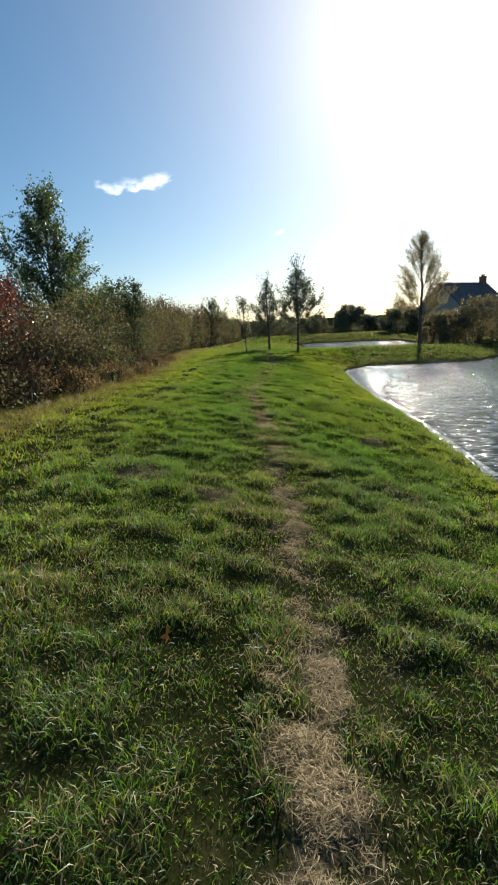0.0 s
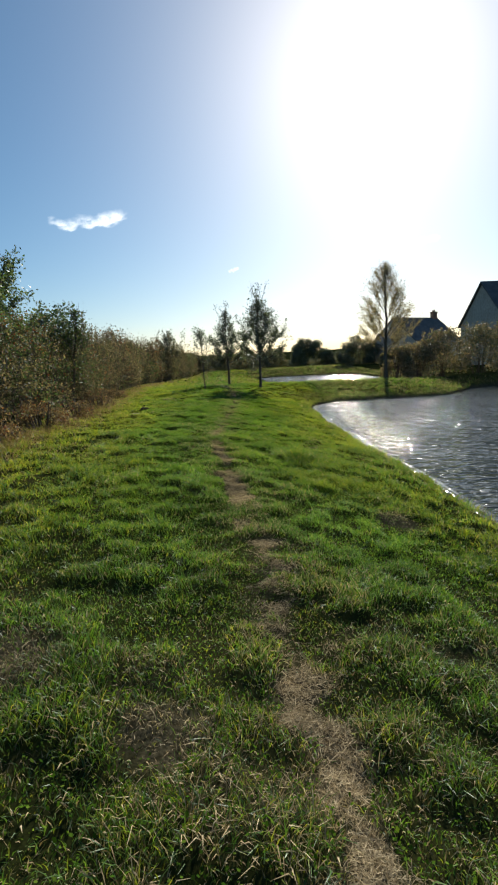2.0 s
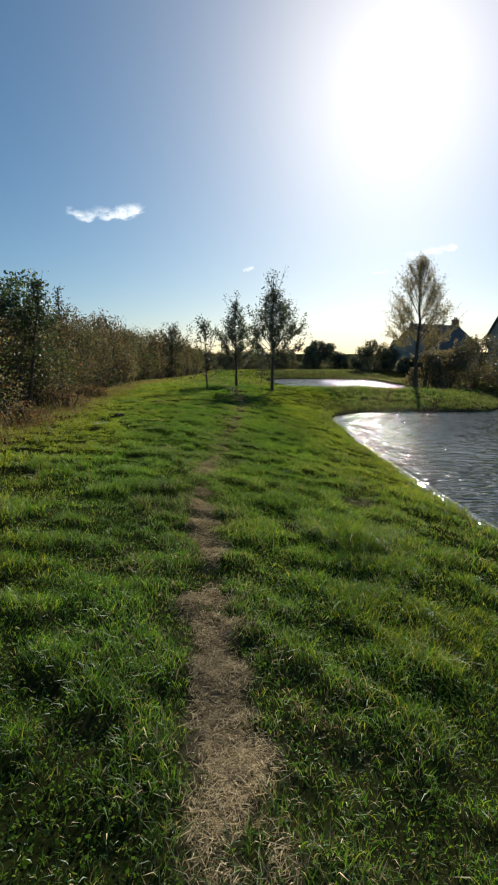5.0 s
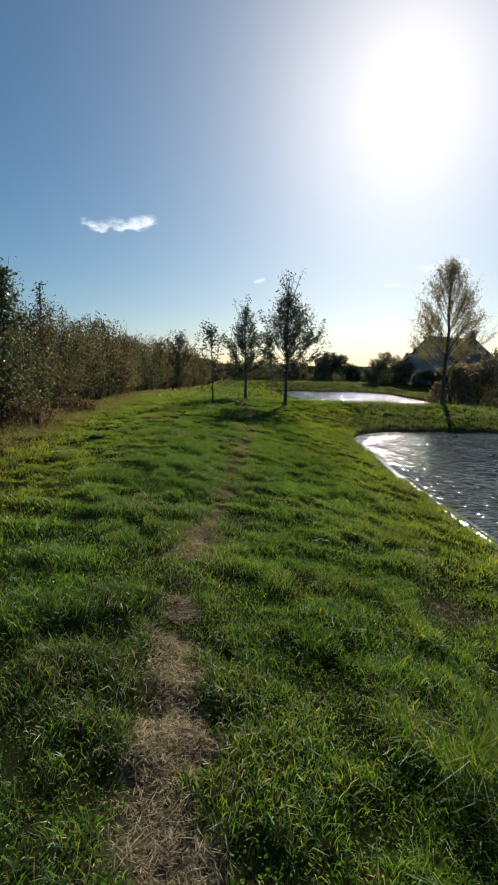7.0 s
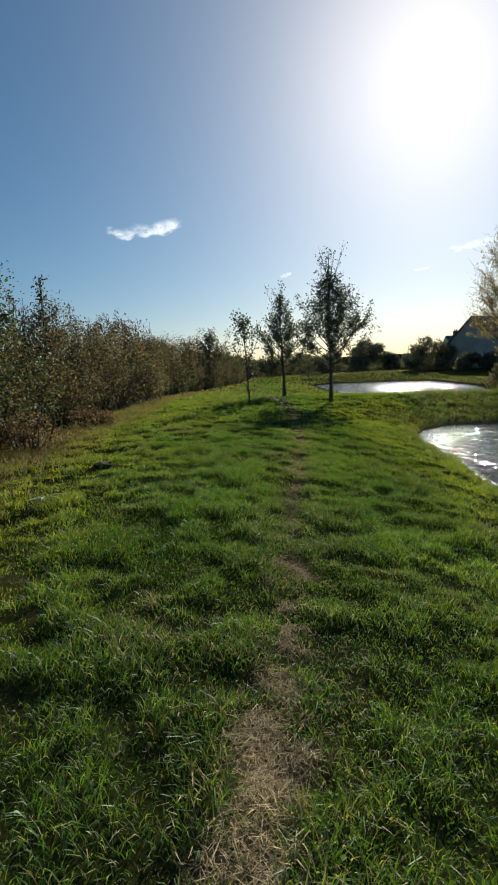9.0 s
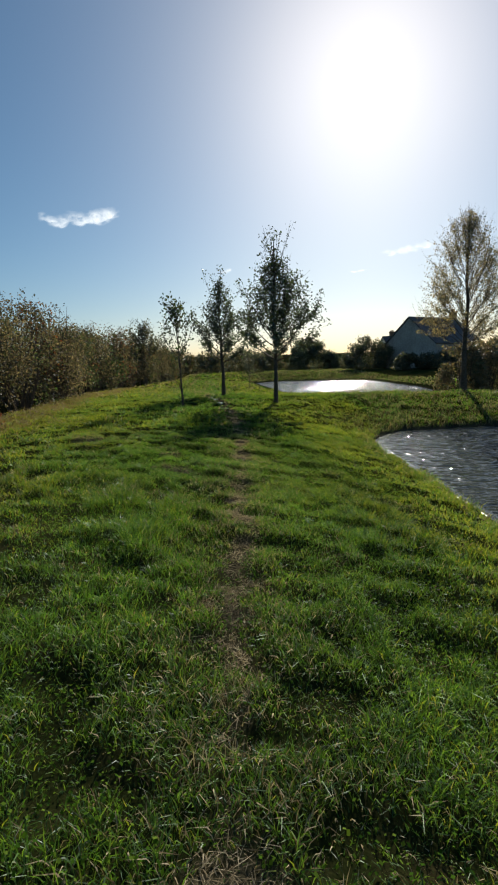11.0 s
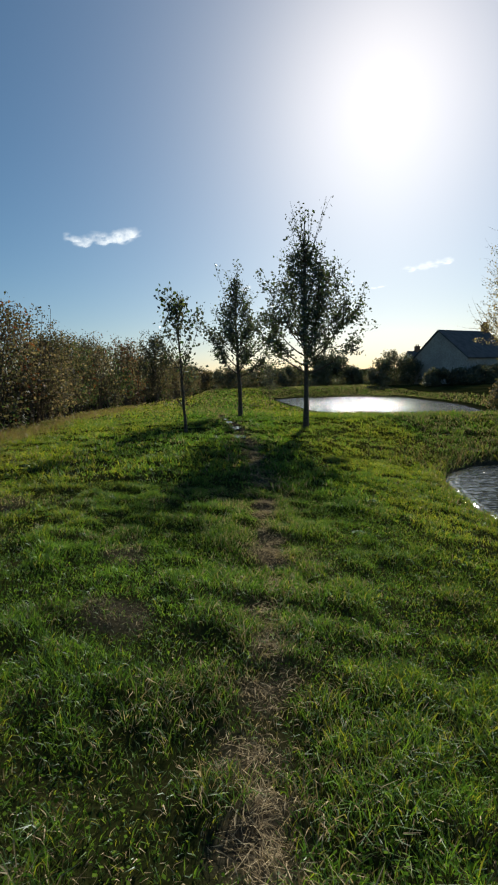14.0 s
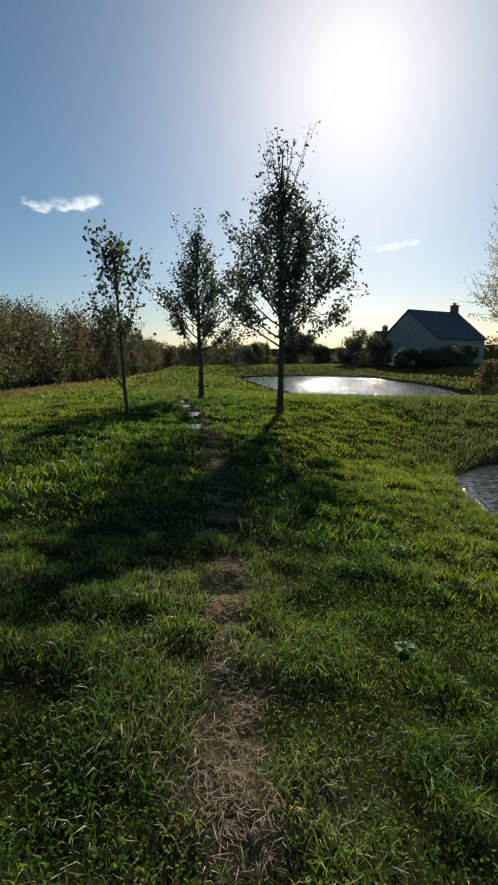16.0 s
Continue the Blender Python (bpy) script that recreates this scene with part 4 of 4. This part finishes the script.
house((34.0, 95.0, 0.0), 26.5, 11.8, 5.2, 4.2, 8.45, RENDER, [11.1], [(2.0, 1.0, 1.4, 1.2), (7.0, 1.0, 1.4, 1.2)], "grey rendered gabled house with slate roof and chimney")
house((31.6, 60.0, 0.0), 0, 14.0, 5.0, 4.9, 9.4, RENDER, [], [(4.0, 1.0, 1.6, 1.3), (9.0, 1.0, 1.6, 1.3)], "large gabled house with steep slate roof by the pond")
house((46.3, 140.0, 0.0), 4, 10.0, 4.5, 4.0, 7.7, WHITEWALL, [2.3], [(2.0, 1.0, 1.4, 1.2)], "distant white house with slate roof and chimney")


# ---- clouds ----
def cloud(az, el, wide, tall, seed, label, far=1400.0):
    """A thin ragged bank of cloud far beyond the land, dense where its puffs overlap."""
    rng = np.random.default_rng(seed)
    az, el = radians(az), radians(el)
    c = np.array([math.sin(az) * math.cos(el), math.cos(az) * math.cos(el), math.sin(el)]) * far
    right, up = np.array([math.cos(az), -math.sin(az), 0]), np.array([0, 0, 1.0])
    away = np.array([math.sin(az), math.cos(az), 0])
    w, h = far * math.tan(radians(wide)) / 2, far * math.tan(radians(tall)) / 2
    nu, nv = 90, 40
    U, V = np.meshgrid(np.linspace(-1.25, 1.25, nu), np.linspace(-1.6, 1.6, nv))
    thick = np.zeros(U.shape)
    for i in range(16):
        u = -0.85 + 1.7 * i / 15 + rng.normal() * 0.05
        v = 0.62 * u + rng.normal() * 0.14 + (0.5 if i < 2 else 0.0)
        ru, rv = rng.uniform(0.1, 0.18), rng.uniform(0.38, 0.55) * (1.1 - 0.35 * abs(u - 0.2))
        thick += rng.uniform(0.4, 0.95) * np.exp(-((U - u) / ru) ** 2 - ((V - v) / rv) ** 2)
    thick = np.clip(thick * (0.1 + 1.7 * field(U * 3 + 9, V * 1.6 + 9, 0.42, seed, 4)) - 0.32, 0, 1) * 0.85
    edge = np.clip((1.25 - np.abs(U)) * 6, 0, 1) * np.clip((1.6 - np.abs(V)) * 4, 0, 1)
    P = c + right * (U * w)[..., None] + up * (V * h)[..., None] + away * (thick * h * 0.6)[..., None]
    idx = np.arange(nu * nv).reshape(nv, nu)
    me = mesh_of("cloud", P.reshape(-1, 3), np.stack([idx[:-1, :-1], idx[:-1, 1:], idx[1:, 1:], idx[1:, :-1]], -1).reshape(-1, 4), [CLOUD], smooth=True)
    me.attributes.new("thickness", "FLOAT", "POINT").data.foreach_set("value", (thick * edge).astype(np.float32).ravel())
    ob = tagged(new("cloud", me), label, "cloud", kind="structure")
    return ob


cloud(-12.2, 15.1, 8.0, 2.3, 1, "small ragged white cloud in a blue sky")
cloud(22.3, 11.3, 5.4, 1.3, 2, "low flat white cloud near the sun")
cloud(3.1, 10.2, 1.4, 0.7, 3, "tiny white cloud scrap")
cloud(17.4, 9.6, 1.8, 0.4, 4, "thin streak of white cloud")


# ---- wet hollows in the path, fallen leaf ----
PUDDLE = water_mat("puddle_water", 0.02)
for n, (cx, cy, rx, ry) in enumerate([(0.72, 31.0, 0.16, 0.42), (0.66, 32.5, 0.15, 0.5), (0.52, 34.2, 0.12, 0.4), (0.38, 35.6, 0.10, 0.4)]):
    prng = np.random.default_rng(700 + n)
    z = ground_z(cx, cy) + 0.045
    bm = bmesh.new()
    rim = [bm.verts.new((cx + rx * math.cos(a) * q, cy + ry * math.sin(a) * q, z)) for a, q in zip(np.linspace(0, 2 * math.pi, 25)[:-1], prng.uniform(0.65, 1.2, 24))]
    low = [bm.verts.new((cx + (v.co.x - cx) * 0.9, cy + (v.co.y - cy) * 0.9, z - 0.05)) for v in rim]
    bm.faces.new(rim), bm.faces.new(low[::-1])
    for i in range(24):
        bm.faces.new((rim[i], low[i], low[(i + 1) % 24], rim[(i + 1) % 24]))
    tagged(new("puddle", from_bm("puddle", bm, [PUDDLE])), "shallow muddy puddle in the trodden path", "puddle", "puddles in the path")
lrng = np.random.default_rng(77)
leaf_me = leaves_mesh("fallen_leaf", np.array([[0.0, 0.0, 0.0], [0.02, 0.01, 0.004], [0.0, 0.02, 0.0]]), 0.075, [AMBER], [1], lrng)
leaf = tagged(new("fallen_leaf", leaf_me), "curled orange-brown fallen leaf on the grass", "leaf")
leaf.location = (-0.52, 2.2, ground_z(-0.52, 2.2) + 0.1)


# ---- docks, a mole's heap, dead stalks ----
def dock_plant(x, y, size, seed):
    """A rosette of broad arching leaves."""
    rng = np.random.default_rng(seed)
    ob = empty_at("dock_plant", on_ground(x, y))
    for i in range(8):
        az, reach = i * 0.785 + rng.uniform(-0.3, 0.3), size * rng.uniform(0.7, 1.2)
        out, side = np.array([math.cos(az), math.sin(az), 0]), np.array([-math.sin(az), math.cos(az), 0])
        v = []
        for k in range(6):
            u = k / 5
            c = out * reach * u + np.array([0, 0, 0.02 + reach * (1.1 * u - 0.85 * u * u)])
            w = reach * 0.2 * math.sin(math.pi * min(1, 0.1 + 0.9 * u)) + 0.004
            dip = np.array([0, 0, 0.25 * w])
            v += [c - side * w + dip, c, c + side * w + dip]
        f = [(3 * k + j, 3 * k + j + 1, 3 * k + j + 4, 3 * k + j + 3) for k in range(5) for j in (0, 1)]
        part("leaf", mesh_of("leaf", np.array(v), np.array(f), [DOCK], smooth=True), ob)
    return tagged(ob, "broad-leaved green dock plant in the grass", "weed", "docks in the meadow")


DOCK = leaf_mat("dock_leaf", [(0.0, (0.05, 0.12, 0.03)), (1.0, (0.10, 0.19, 0.05))], 0.4, 0.015, 0.5)
for n, (x, y) in enumerate([(1.1, 19.75), (1.26, 19.7), (1.09, 14.53), (2.32, 25.41), (1.71, 23.97)]):
    dock_plant(x, y, 0.07 + 0.01 * (n % 3), 900 + n)

hrng = np.random.default_rng(41)
heap_bm = bmesh.new()
bmesh.ops.create_icosphere(heap_bm, subdivisions=4, radius=1.0)
for v in heap_bm.verts:
    g = 0.75 + 0.5 * float(field(np.array([v.co.x * 2 + 7]), np.array([v.co.y * 2 + v.co.z * 3 + 7]), 0.5, 44)[0])
    v.co = Vector((v.co.x * 0.14 * g, v.co.y * 0.12 * g, max(-0.03, v.co.z * 0.06 * g)))
heap = tagged(new("molehill", from_bm("molehill", heap_bm, [SOIL])), "small dark heap of crumbled soil in the grass", "molehill")
heap.location = on_ground(-2.48, 19.48)
stalks = empty_at("dead_stalks", on_ground(-2.46, 17.5))
for i in range(5):
    az = hrng.uniform(0, 6.28)
    run = grow(hrng, (hrng.normal() * 0.05, hrng.normal() * 0.04, 0.05), (math.cos(az), math.sin(az), 0.25), 0.22, 5, -0.06, 0.12)
    part("stalk", join_tubes("stalk", [tube(run, np.linspace(0.006, 0.003, 6), 5)], PALE), stalks)
tagged(stalks, "pale dead plant stalks lying on the grass", "stalks")
